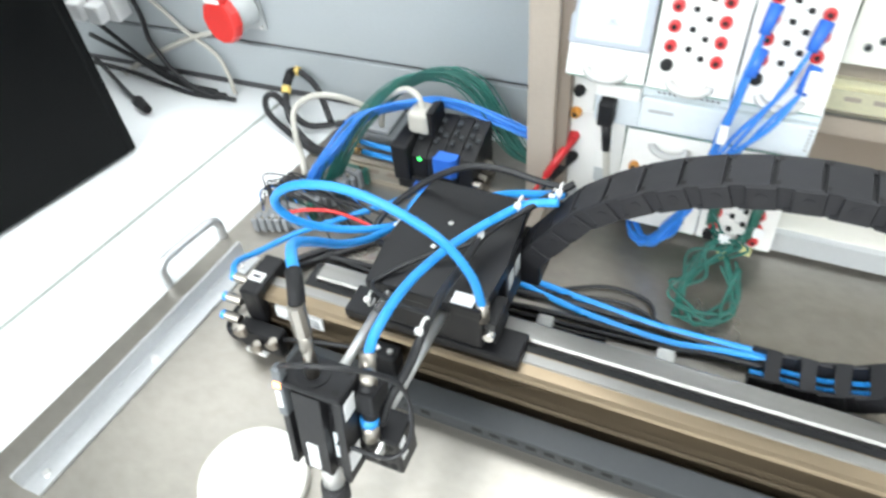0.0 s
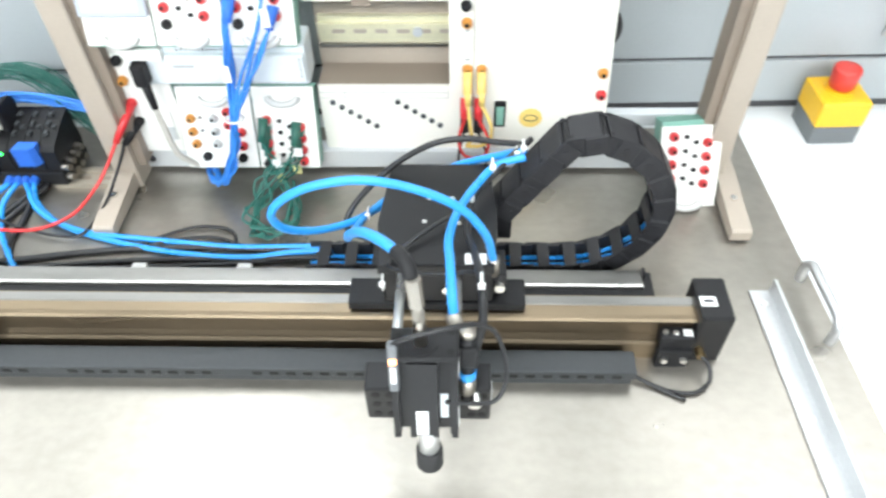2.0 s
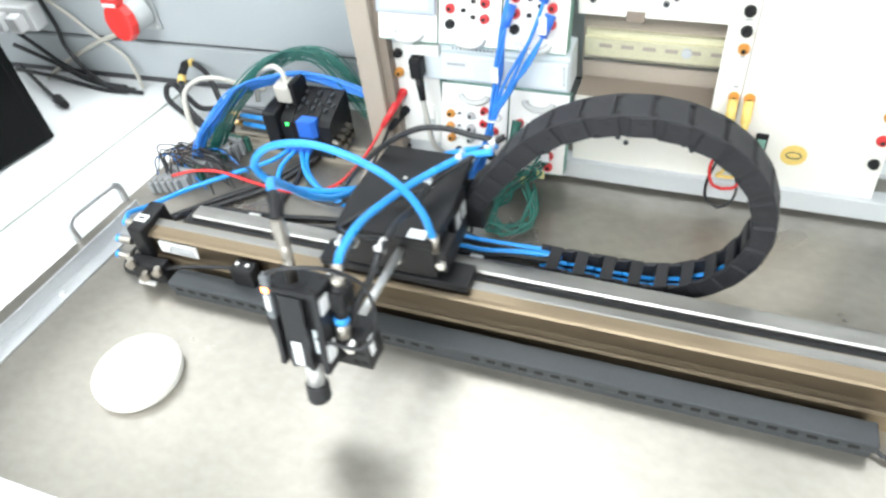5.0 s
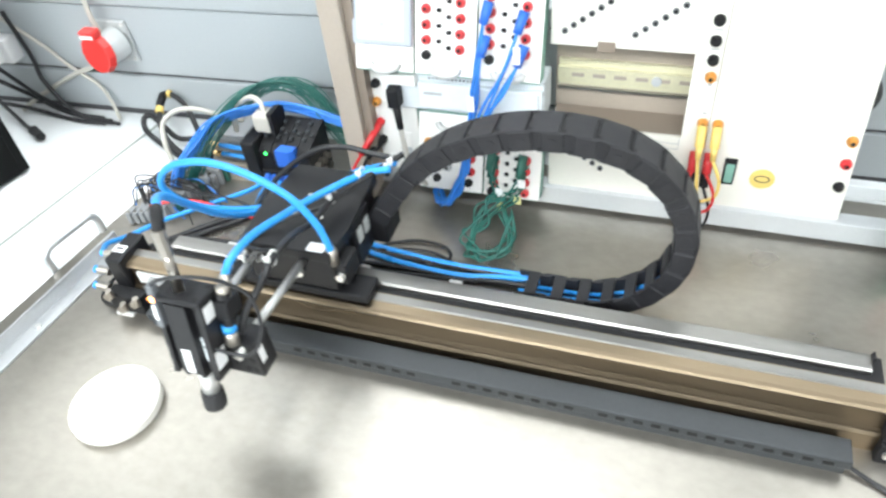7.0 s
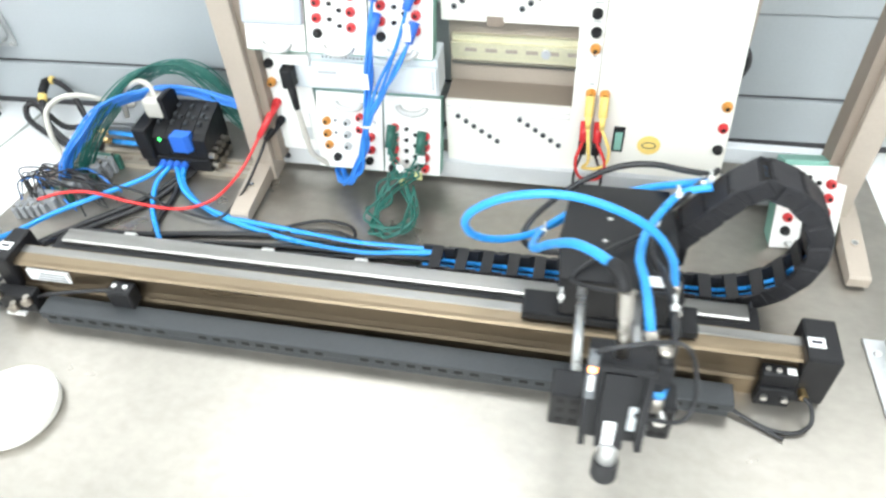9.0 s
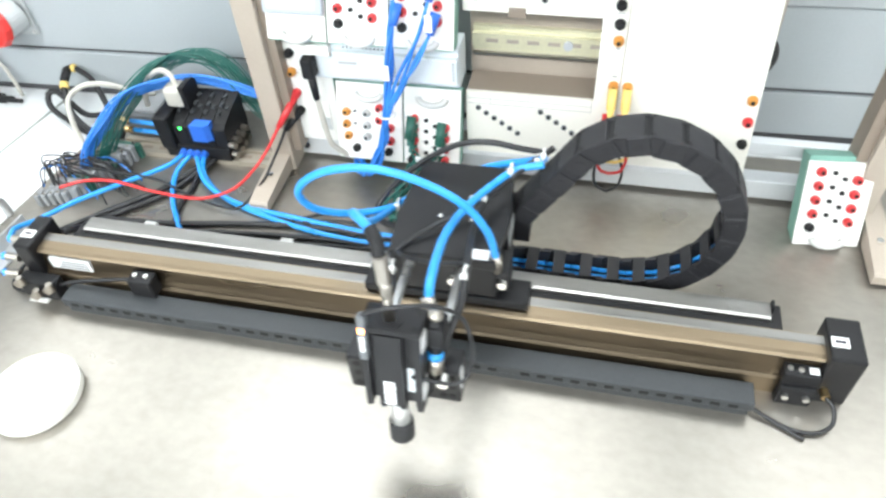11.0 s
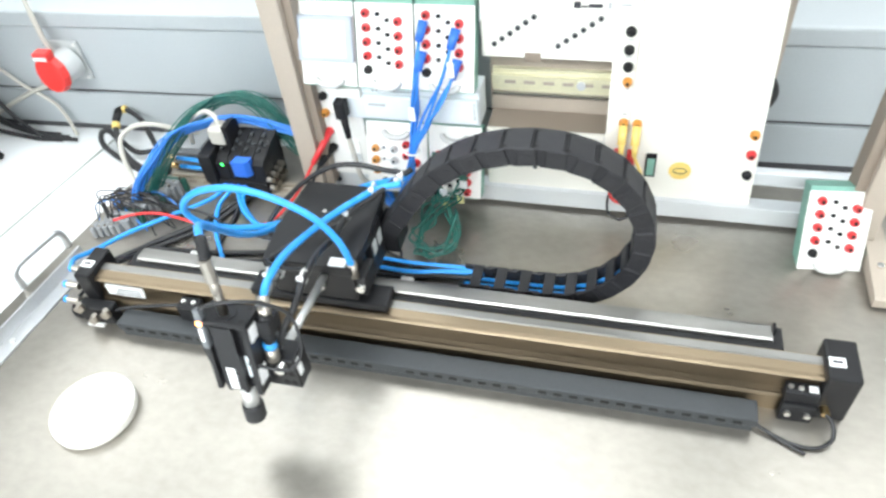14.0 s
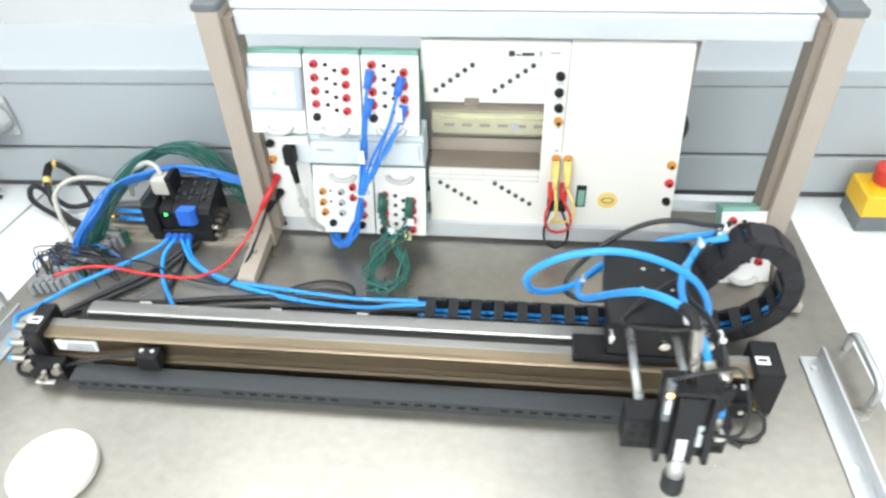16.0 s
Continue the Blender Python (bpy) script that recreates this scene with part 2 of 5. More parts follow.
for lx, ly, w in LUMINAIRES:
    lum = thing("ceiling_luminaire", "flat white fluorescent luminaire assumed under the ceiling, out of view", "lamp", "ceiling lamps", at=(lx, ly, 1.9))
    part("housing", box(-0.79, 0.79, -0.49, 0.49, -0.05, 0.0, 0.004), M_CEIL, lum)
    part("diffuser", box(-0.75, 0.75, -0.45, 0.45, -0.056, -0.05), M_TUBE, lum)

# ---- benches ----
def seam(y):
    return -0.467 + 0.164 * (y - 0.85)


for d, side_x in ((1, 2.2), (-1, -2.2)):
    bench = thing("work_bench", "white laminate work bench pushed against its neighbour", "bench", "work benches")
    outline = [(seam(1.1) + 0.0035 * d, 1.1), (side_x, 1.1), (side_x, -0.5), (seam(-0.5) + 0.0035 * d, -0.5)]
    part("benchtop", slab(outline, -0.035, -0.003), M_TABLE, bench)
    part("edge_band", slab([(seam(1.1) + 0.0008 * d, 1.1), (seam(1.1) + 0.0035 * d, 1.1), (seam(-0.5) + 0.0035 * d, -0.5), (seam(-0.5) + 0.0008 * d, -0.5)], -0.035, -0.0034), M_EDGE, bench, "grey-green plastic edge band")
    for px, py in ((outline[0][0] + 0.14 * d, 1.0), (side_x - 0.1 * d, 1.0), (side_x - 0.1 * d, -0.4), (outline[3][0] + 0.14 * d, -0.4)):
        part("leg", box(px - 0.025, px + 0.025, py - 0.025, py + 0.025, -0.75, -0.035, 0.002), M_LGREY, bench)

# media channel along the back of the benches, a little out of square with them
trunk = thing("cable_trunking", "grey sheet-metal cable trunking along the back of the bench", "trunking", at=(0.2, 0.913, -0.003), rz=1.8, kind="structure")
part("lower_cover", box(-2.2, 2.2, 0.0, 0.16, 0.014, 0.082, 0.002), M_TRUNK, trunk)
part("groove", box(-2.2, 2.2, 0.006, 0.155, 0.0, 0.215), M_TRUNKD, trunk, "dark joint between the covers")
part("upper_cover", box(-2.2, 2.2, 0.0, 0.16, 0.088, 0.205, 0.002), M_TRUNK, trunk)
part("top_ledge", box(-2.2, 2.2, -0.006, 0.16, 0.208, 0.236, 0.004), M_TRUNK, trunk)

# ---- metal mounting plate with its edge angles and grips ----
plate = thing("mounting_plate", "scuffed stainless steel mounting plate lying on the bench", "metal plate")
part("sheet", slab([(-0.343, 0.885), (-0.4255, 0.199), (0.841, 0.199), (0.803, 0.885)], -0.003, 0.0), M_STEEL, plate)
for xa, xb, d in ((-0.311, -0.342, -1), (0.742, 0.755, 1)):
    prof = [(0, 0.0005), (0, 0.003), (d * 0.022, 0.003), (d * 0.022, 0.023), (d * 0.025, 0.023), (d * 0.025, 0.0005)]
    bm = bmesh.new()
    a = [bm.verts.new((xa + px, 0.588, pz)) for px, pz in prof]
    b = [bm.verts.new((xb + px, 0.262, pz)) for px, pz in prof]
    for i in range(6):
        bm.faces.new((a[i], a[(i + 1) % 6], b[(i + 1) % 6], b[i]))
    bm.faces.new(a), bm.faces.new(b[::-1])
    bmesh.ops.recalc_face_normals(bm, faces=bm.faces)
    angle = part("edge_angle", bm, M_ALUR, plate, "aluminium angle screwed along the plate's edge")
    for u in (0.06, 0.5, 0.94):
        sx, sy = xa + (xb - xa) * u + d * 0.011, 0.588 - 0.326 * u
        part("screw", rod((sx, sy, 0.003), (sx, sy, 0.0055), 0.004, seg=12), M_CHROME, angle)
for gx, lean, y0, y1 in ((-0.3935, 0.19, 0.518, 0.605), (0.810, -0.05, 0.520, 0.608)):
    pts = [(gx, y0, -0.003), (gx, y0, 0.022), (gx, y0 + 0.006, 0.031), (gx, y0 + 0.016, 0.034), (gx, y1 - 0.016, 0.034), (gx, y1 - 0.006, 0.031), (gx, y1, 0.022), (gx, y1, -0.003)]
    pts = [(x + lean * (y - y0), y, z) for x, y, z in pts]
    part("grip", hose(pts, 0.0054, 10, 5), M_ALUR, plate, "bent aluminium carrying grip", True)

# ---- linear axis ----
axis = thing("linear_axis", "bronze anodised rodless pneumatic linear axis on the plate", "linear axis")
part("lower_lip", extrude_x([(0.498, 0.0), (0.498, 0.024), (0.500, 0.028), (0.506, 0.029), (0.53, 0.029), (0.53, 0.0)], -0.232, 0.652), M_GOLD, axis)
# web of the same profile, with its shade put into the colour
part("side_web", extrude_x([(0.5005, 0.029), (0.5030, 0.036), (0.5065, 0.0500), (0.5068, 0.057), (0.530, 0.057), (0.530, 0.029)], -0.232, 0.652), M_BRONZE, axis, "bronze side groove, coloured darker for its shade")
part("upper_lip", extrude_x([(0.502, 0.057), (0.501, 0.059), (0.503, 0.0615), (0.507, 0.063), (0.531, 0.063), (0.531, 0.057)], -0.232, 0.652), M_GOLD, axis)
part("sealing_band", extrude_x([(0.5185, 0.063), (0.5195, 0.0645), (0.529, 0.0645), (0.530, 0.063)], -0.232, 0.652), M_RAIL, axis, "shiny steel sealing band")
part("web_line", box(-0.232, 0.652, 0.5058, 0.5068, 0.0515, 0.0525), M_BLACK, axis)
for x0, x1 in ((-0.255, -0.232), (0.652, 0.685)):
    cap = part("end_cap", box(x0, x1, 0.494, 0.548, 0.0, 0.074, 0.003), M_BLACK, axis, "black end cap")
    part("notch", box(x0 + 0.006, x1 - 0.006, 0.548, 0.552, 0.02, 0.056, 0.001), M_BLACKP, cap)
    part("label", box(x0 + 0.002, x0 + 0.018, 0.510, 0.522, 0.074, 0.0746), M_LABEL, cap, "small white type label")
    part("print", box(x0 + 0.005, x0 + 0.015, 0.5145, 0.518, 0.0746, 0.075), M_INK, cap)
lab = part("type_label", box(-0.222, -0.166, 0.5020, 0.5055, 0.034, 0.0505), M_LABEL, axis, "white printed type label")
for k in range(3):
    part("print", box(-0.210 + 0.003 * k, -0.170, 0.5016, 0.5020, 0.0365 + 0.0045 * k, 0.0385 + 0.0045 * k), M_GREYPL, lab)

guide = thing("guide_rail", "ground steel guide rail on a black base behind the axis", "guide rail")
part("rail_base", box(-0.205, 0.616, 0.5325, 0.567, 0.0, 0.058, 0.001), M_BLACK, guide)
part("rail", extrude_x([(0.543, 0.058), (0.543, 0.063), (0.545, 0.065), (0.563, 0.065), (0.565, 0.063), (0.565, 0.058)], -0.192, 0.604), M_RAIL, guide, "bright ground steel rail")
for k in range(12):
    part("rail_screw", rod((-0.16 + k * 0.066, 0.554, 0.0650), (-0.16 + k * 0.066, 0.554, 0.0653), 0.0035, seg=12), M_RAIL, guide)
part("end_stop", box(0.604, 0.607, 0.553, 0.563, 0.058, 0.071, 0.001), M_BLACK, guide)

duct = thing("wire_duct", "black slotted plastic wire duct in front of the axis", "wire duct")
bm = box(-0.190, 0.590, 0.4655, 0.487, 0.0, 0.012)
part("body", bm, M_DUCT, duct)
part("cover", box(-0.192, 0.593, 0.4625, 0.4895, 0.012, 0.025, 0.0015), M_DUCT, duct)
slot_me = None
for k in range(44):
    x = -0.180 + k * 0.0174
    if k in (9, 10, 20, 21, 30):
        continue
    if slot_me is None:
        first = part("slot", box(0, 0.0095, 0.4620, 0.4626, 0.0148, 0.0202), M_HOLE, duct)
        slot_me = first.data
        first.location.x = x
    else:
        o = new("slot", slot_me)
        o.parent, o.location.x = duct, x

# sensor on the axis and its lead to the clip
sens = thing("reed_sensor", "small black reed sensor clamped to the axis", "sensor")
part("housing", box(-0.105, -0.075, 0.482, 0.5025, 0.025, 0.053, 0.003), M_BLACKP, sens)
for k in (0, 1):
    part("screw", rod((-0.097 + 0.014 * k, 0.492, 0.053), (-0.097 + 0.014 * k, 0.492, 0.055), 0.003, seg=10), M_CHROME, sens)
part("lead", hose([(-0.103, 0.492, 0.045), (-0.14, 0.489, 0.040), (-0.19, 0.485, 0.030), (-0.235, 0.482, 0.012), (-0.262, 0.480, 0.004), (-0.285, 0.487, 0.003), (-0.292, 0.508, 0.004), (-0.283, 0.53, 0.012), (-0.265, 0.532, 0.03)], 0.0024, 8), M_CABLE, sens, smooth=True)
clip = thing("cable_clip", "white plastic cable clip on the plate", "cable clip")
part("base", box(-0.252, -0.226, 0.470, 0.492, 0.0, 0.003, 0.001), M_TIE, clip)
part("saddle", hose([(-0.250, 0.481, 0.002), (-0.246, 0.481, 0.012), (-0.239, 0.481, 0.015), (-0.232, 0.481, 0.012), (-0.228, 0.481, 0.002)], 0.003, 8, 5), M_TIE, clip, smooth=True)

# switch blocks and fittings at the two axis ends
stop = thing("end_switch", "black end-position switch block bolted to the axis end", "switch block", "end switches")
part("body", box(0.617, 0.6510, 0.4895, 0.5055, 0.0292, 0.047, 0.002), M_BLACKP, stop)
part("foot", box(0.617, 0.6510, 0.4855, 0.4975, 0.0, 0.0292, 0.002), M_BLACKP, stop)
for sx, sy, sz in ((0.622, 0.497, 0.047), (0.632, 0.496, 0.047)):
    part("screw", rod((sx, sy, sz), (sx, sy, sz + 0.002), 0.0028, seg=12), M_CHROME, stop)
part("label", box(0.640, 0.649, 0.493, 0.501, 0.047, 0.0476), M_LABEL, stop)
for sx in (0.624, 0.644):
    part("screw", rod((sx, 0.4860, 0.016), (sx, 0.4820, 0.016), 0.0034, seg=12), M_CHROME, stop)
part("fitting", rod((0.660, 0.494, 0.022), (0.661, 0.485, 0.022), 0.0045, seg=14), M_BRASS, stop, "brass screw fitting")
part("lead", hose([(0.661, 0.486, 0.022), (0.668, 0.478, 0.018), (0.668, 0.464, 0.008), (0.652, 0.454, 0.004), (0.628, 0.456, 0.003), (0.602, 0.466, 0.006), (0.588, 0.476, 0.008)], 0.0022, 8), M_CABLE, stop, smooth=True)
part("lead_tail", hose([(0.600, 0.468, 0.005), (0.618, 0.458, 0.003), (0.642, 0.446, 0.003)], 0.002, 8), M_CABLE, stop, smooth=True)
port = thing("port_block", "black port block with nickel push-in fittings", "fitting block")
part("body", box(-0.256, -0.206, 0.474, 0.492, 0.004, 0.034, 0.002), M_BLACKP, port)
for k, (px, py, pz) in enumerate(((-0.249, 0.470, 0.034), (-0.234, 0.468, 0.016), (-0.214, 0.472, 0.026))):
    part("screw", rod((px, py + 0.006, pz), (px, py - 0.003, pz), 0.0055, seg=12), M_NICKEL, port)
    part("stud", rod((px + 0.006, py, pz), (px + 0.006, py, pz + 0.012), 0.004, seg=12), M_NICKEL, port)
for k, (py, pz) in enumerate(((0.500, 0.045), (0.520, 0.055), (0.488, 0.028))):
    fit_ = part("elbow", rod((-0.262, py, pz), (-0.280, py, pz), 0.0055, seg=14), M_NICKEL, port, "nickel push-in elbow")
    part("release_ring", rod((-0.280, py, pz), (-0.285, py, pz), 0.005, seg=14), M_BLUE, fit_)

# ---- white disc ----
disc = solid("round_disc", rod((-0.1585, 0.3485, 0.0), (-0.1585, 0.3485, 0.014), 0.0505, seg=72, bevel=0.003), M_DISC, "white round plastic disc lying on the steel plate", "disc")

# ---- travelling carriage, drawn at axis position 0 ----
OFF = (0, -0.52, -0.07)
car = thing("gantry_carriage", "black gantry carriage with rods, lift cylinder and suction cup", "carriage", at=(0.15, 0.52, 0.07))


def cpart(name, bm, mat, label="", smooth=False, parent=None):
    return part(name, bm, mat, parent or car, label, smooth, OFF)


cpart("sled", box(-0.089, 0.089, 0.508, 0.5415, 0.0652, 0.077, 0.002), M_BLACK)
cpart("front_block", box(-0.052, 0.056, 0.508, 0.552, 0.080, 0.1255, 0.003), M_BLACK)
cpart("slide_body", box(-0.046, 0.050, 0.552, 0.640, 0.066, 0.1255, 0.002), M_BLACK)
bm = slab([(-0.054, 0.505), (0.056, 0.505), (0.060, 0.560), (0.054, 0.648), (-0.050, 0.648), (-0.058, 0.560)], 0.1255, 0.1385)
bmesh.ops.bevel(bm, geom=bm.edges, offset=0.0015, segments=2, affect="EDGES", profile=0.5)
cover = cpart("cover_plate", bm, M_BLACK, "flat black cover plate")
for hx, hy in ((-0.008, 0.595), (0.015, 0.595), (0.022, 0.560), (-0.012, 0.562)):
    cpart("screw_hole", rod((hx, hy, 0.1384), (hx, hy, 0.1389), 0.0026, seg=12), M_CHROME, parent=cover)
lb = cpart("label", box(0.028, 0.048, 0.507, 0.520, 0.1386, 0.1392), M_LABEL, "small white label", parent=cover)
cpart("front_screw", rod((0.012, 0.508, 0.103), (0.012, 0.503, 0.103), 0.006, seg=16), M_CHROME)
for k in (0, 1):
    cpart("side_screw", rod((0.056, 0.52 + 0.02 * k, 0.10), (0.061, 0.52 + 0.02 * k, 0.10), 0.005, seg=14), M_CHROME)
cpart("side_valve", box(0.054, 0.068, 0.512, 0.545, 0.088, 0.118, 0.002), M_BLACKP)
cpart("valve_screw", rod((0.062, 0.512, 0.104), (0.062, 0.505, 0.104), 0.005, seg=14), M_CHROME)
for k in (0, 1):
    cpart("side_plate_label", box(0.060, 0.0606, 0.566 + 0.018 * k, 0.578 + 0.018 * k, 0.100, 0.120), M_LGREY)
cpart("side_plate", box(0.050, 0.060, 0.560, 0.603, 0.070, 0.134, 0.002), M_BLACK)
# rods that carry the lift unit
for rx, rz in ((-0.031, 0.128), (0.021, 0.121)):
    cpart("guide_rod", rod((rx, 0.508, rz), (rx, 0.380, 0.132), 0.0045, seg=18), M_RODS, "polished steel guide rod", True)
end = cpart("end_block", box(-0.051, 0.049, 0.3625, 0.389, 0.110, 0.156, 0.002), M_BLACK, "black drilled end block")
for hx in (-0.042, -0.031, 0.034, 0.042):
    for hz in (0.119, 0.134, 0.148):
        cpart("bore", rod((hx, 0.3630, hz), (hx, 0.3621, hz), 0.0036, seg=12), M_HOLE, parent=end)
cpart("mounting_screw", rod((0.036, 0.3630, 0.149), (0.036, 0.353, 0.149), 0.0050, seg=12), M_CHROME, parent=end)
cpart("side_label", box(0.049, 0.0496, 0.366, 0.374, 0.128, 0.152), M_LABEL, parent=end)
# the lift unit leans with its lower end forward
LEAN = Matrix.Translation((0, 0.3625, 0.133)) @ Matrix.Rotation(radians(-9.5), 4, "X") @ Matrix.Translation((0, -0.3625, -0.133))


def hpart(name, bm, mat, label="", smooth=False, parent=None):
    bm.transform(LEAN)
    return cpart(name, bm, mat, label, smooth, parent)


# lift cylinder: ribbed profile body
prof = [(-0.0255, 0.335), (-0.0205, 0.335), (-0.0205, 0.341), (-0.0130, 0.341), (-0.0130, 0.333), (0.0085, 0.333), (0.0085, 0.341), (0.0175, 0.341), (0.0175, 0.335), (0.0235, 0.335),
        (0.0235, 0.3565), (-0.0255, 0.3565)]
body = hpart("cylinder_body", slab(prof, 0.133, 0.213), M_BLACK, "black ribbed cylinder profile")
for px, pw in ((-0.0255, 0.005), (0.0185, 0.005), (-0.0130, 0.004), (0.0045, 0.004)):
    hpart("foot", box(px, px + pw, 0.3345, 0.3565, 0.1285, 0.133), M_BLACK, parent=body)
hpart("head", box(-0.026, 0.024, 0.3335, 0.3640, 0.213, 0.2195, 0.002), M_BLACK)
hpart("rear_flange", box(-0.024, 0.026, 0.3565, 0.3665, 0.128, 0.213, 0.001), M_BLACK)
hpart("collar", rod((-0.003, 0.3465, 0.2195), (-0.003, 0.3465, 0.2203), 0.0115, seg=28), M_BLACKP)
for hx, hy in ((-0.021, 0.339), (0.018, 0.339), (0.018, 0.358), (-0.021, 0.358)):
    hpart("head_screw", rod((hx, hy, 0.2194), (hx, hy, 0.2199), 0.0028, seg=12), M_HOLE)
hpart("type_label", box(-0.008, 0.001, 0.3324, 0.333, 0.135, 0.162), M_LABEL, "white printed label", parent=body)
for k in range(4):
    hpart("print", box(-0.0065, -0.001, 0.3321, 0.3324, 0.138 + 0.0060 * k, 0.1418 + 0.0060 * k), M_GINK, parent=body)
hpart("side_label", box(0.0100, 0.0160, 0.3404, 0.341, 0.146, 0.173), M_PALE, parent=body)
hpart("rear_label", box(0.0235, 0.0241, 0.338, 0.351, 0.194, 0.211), M_LABEL, parent=body)
hpart("low_label", box(0.0235, 0.0241, 0.337, 0.351, 0.140, 0.160), M_LABEL, parent=body)
# position sensor with its glowing lamp
ps = hpart("position_sensor", box(-0.0262, -0.0190, 0.3322, 0.3405, 0.184, 0.230, 0.0015), M_GREYPL, "slim sensor in the profile groove")
hpart("indicator", box(-0.0250, -0.0202, 0.3315, 0.3323, 0.2135, 0.2185, 0.0003), M_LED, "glowing orange indicator", parent=ps)
hpart("sensor_label", box(-0.0245, -0.0207, 0.3316, 0.3323, 0.194, 0.210), M_LABEL, parent=ps)
# hollow piston rod, upper fitting, cup
hpart("piston_rod", rod((-0.003, 0.3465, 0.219), (-0.005, 0.3465, 0.264), 0.0045, seg=18), M_NICKEL, "nickel-plated piston rod", True)
hpart("rod_nut", rod((-0.005, 0.3465, 0.257), (-0.007, 0.3465, 0.281), 0.0057, seg=8), M_NICKEL, "hexagonal nickel nut")
hpart("stem", rod((0.000, 0.3455, 0.134), (0.000, 0.3455, 0.096), 0.0072, 0.0085, seg=20), M_RODS, "nickel-plated lower stem", True)
hpart("suction_cup", rod((0.000, 0.3455, 0.1015), (0.000, 0.3455, 0.0800), 0.0108, 0.0112, seg=28, bevel=0.002), M_RUBBER, "black rubber suction cup", True)
cpart("elbow_fitting", hose([(-0.008, 0.373, 0.279), (-0.010, 0.378, 0.285), (-0.014, 0.384, 0.2875), (-0.019, 0.390, 0.2870)], 0.0056, 12, 6), M_BLACKP, "black elbow fitting", True)
# flow control valve beside the cylinder
fc = hpart("flow_control", rod((0.030, 0.359, 0.148), (0.030, 0.359, 0.214), 0.0062, seg=16), M_BLACKP, "flow control valve", True)
hpart("valve_body", box(0.0245, 0.038, 0.350, 0.373, 0.190, 0.210, 0.002), M_BLACKP, parent=fc)
hpart("nickel_end", rod((0.030, 0.357, 0.158), (0.030, 0.357, 0.172), 0.0066, seg=16), M_NICKEL, "", True, fc)
hpart("nickel_top", rod((0.030, 0.361, 0.210), (0.030, 0.361, 0.220), 0.006, seg=16), M_NICKEL, "", True, fc)
hpart("blue_ring", rod((0.030, 0.357, 0.174), (0.030, 0.357, 0.180), 0.0068, seg=16), M_BLUE, "blue ring", True, fc)
cpart("tube_nut", rod((0.023, 0.382, 0.198), (0.019, 0.394, 0.213), 0.0062, seg=16), M_NICKEL, "", True, fc)
# blue tubes on the carriage
TR = 0.0040
cpart("blue_tube", hose([(0.055, 0.514, 0.135), (0.046, 0.514, 0.172), (0.022, 0.514, 0.206), (-0.020, 0.513, 0.230), (-0.063, 0.513, 0.238), (-0.105, 0.515, 0.228), (-0.135, 0.520, 0.206), (-0.149, 0.527, 0.180), (-0.143, 0.540, 0.150),
                         (-0.122, 0.565, 0.122), (-0.095, 0.595, 0.102), (-0.070, 0.625, 0.092), (-0.030, 0.655, 0.098), (0.030, 0.664, 0.125), (0.088, 0.631, 0.172)], TR, 12, 8), M_BLUE, "bright blue pneumatic tube in a wide loop", True)
cpart("blue_tube", hose([(-0.017, 0.389, 0.286), (-0.030, 0.404, 0.282), (-0.047, 0.428, 0.265), (-0.066, 0.470, 0.218), (-0.080, 0.520, 0.160), (-0.085, 0.570, 0.116), (-0.074, 0.618, 0.096), (-0.035, 0.650, 0.104), (0.025, 0.658, 0.130), (0.085, 0.628, 0.172)], TR, 12, 8), M_BLUE, "bright blue pneumatic tube from the elbow", True)
cpart("tube_socket", rod((0.055, 0.514, 0.118), (0.055, 0.514, 0.139), 0.006, seg=14), M_NICKEL, "", True)
cpart("blue_tube", hose([(0.020, 0.391, 0.209), (0.018, 0.408, 0.216), (0.016, 0.445, 0.211), (0.014, 0.490, 0.193), (0.022, 0.538, 0.179), (0.040, 0.582, 0.171), (0.060, 0.615, 0.166), (0.088, 0.620, 0.172)], TR, 12, 8), M_BLUE, "bright blue pneumatic tube", True)
# black leads on the carriage
cpart("black_lead", hose([(0.090, 0.640, 0.172), (0.060, 0.636, 0.178), (0.028, 0.634, 0.184), (-0.008, 0.634, 0.176), (-0.050, 0.630, 0.148), (-0.088, 0.616, 0.112), (-0.098, 0.598, 0.094), (-0.078, 0.582, 0.094), (-0.045, 0.570, 0.108)], 0.0034, 10, 8), M_CABLE, "", True)
cpart("black_lead", hose([(0.095, 0.644, 0.176), (0.060, 0.610, 0.164), (0.035, 0.575, 0.158), (0.030, 0.530, 0.160), (0.036, 0.480, 0.185), (0.041, 0.437, 0.196), (0.042, 0.405, 0.190), (0.036, 0.384, 0.178), (0.032, 0.372, 0.160)], 0.0036, 10, 8), M_CABLE, "", True)
cpart("black_lead", hose([(0.030, 0.570, 0.150), (-0.010, 0.540, 0.148), (-0.040, 0.510, 0.141), (-0.035, 0.490, 0.150), (0.000, 0.470, 0.168), (0.036, 0.455, 0.188), (0.041, 0.437, 0.198)], 0.0022, 8, 8), M_CABLE, "", True)
cpart("black_lead", hose([(-0.0225, 0.3525, 0.219), (-0.022, 0.353, 0.232), (-0.005, 0.352, 0.244), (0.020, 0.358, 0.246), (0.038, 0.370, 0.232), (0.052, 0.380, 0.205), (0.060, 0.368, 0.174), (0.050, 0.352, 0.158), (0.014, 0.344, 0.170)], 0.0018, 8, 8), M_CABLE, "", True)
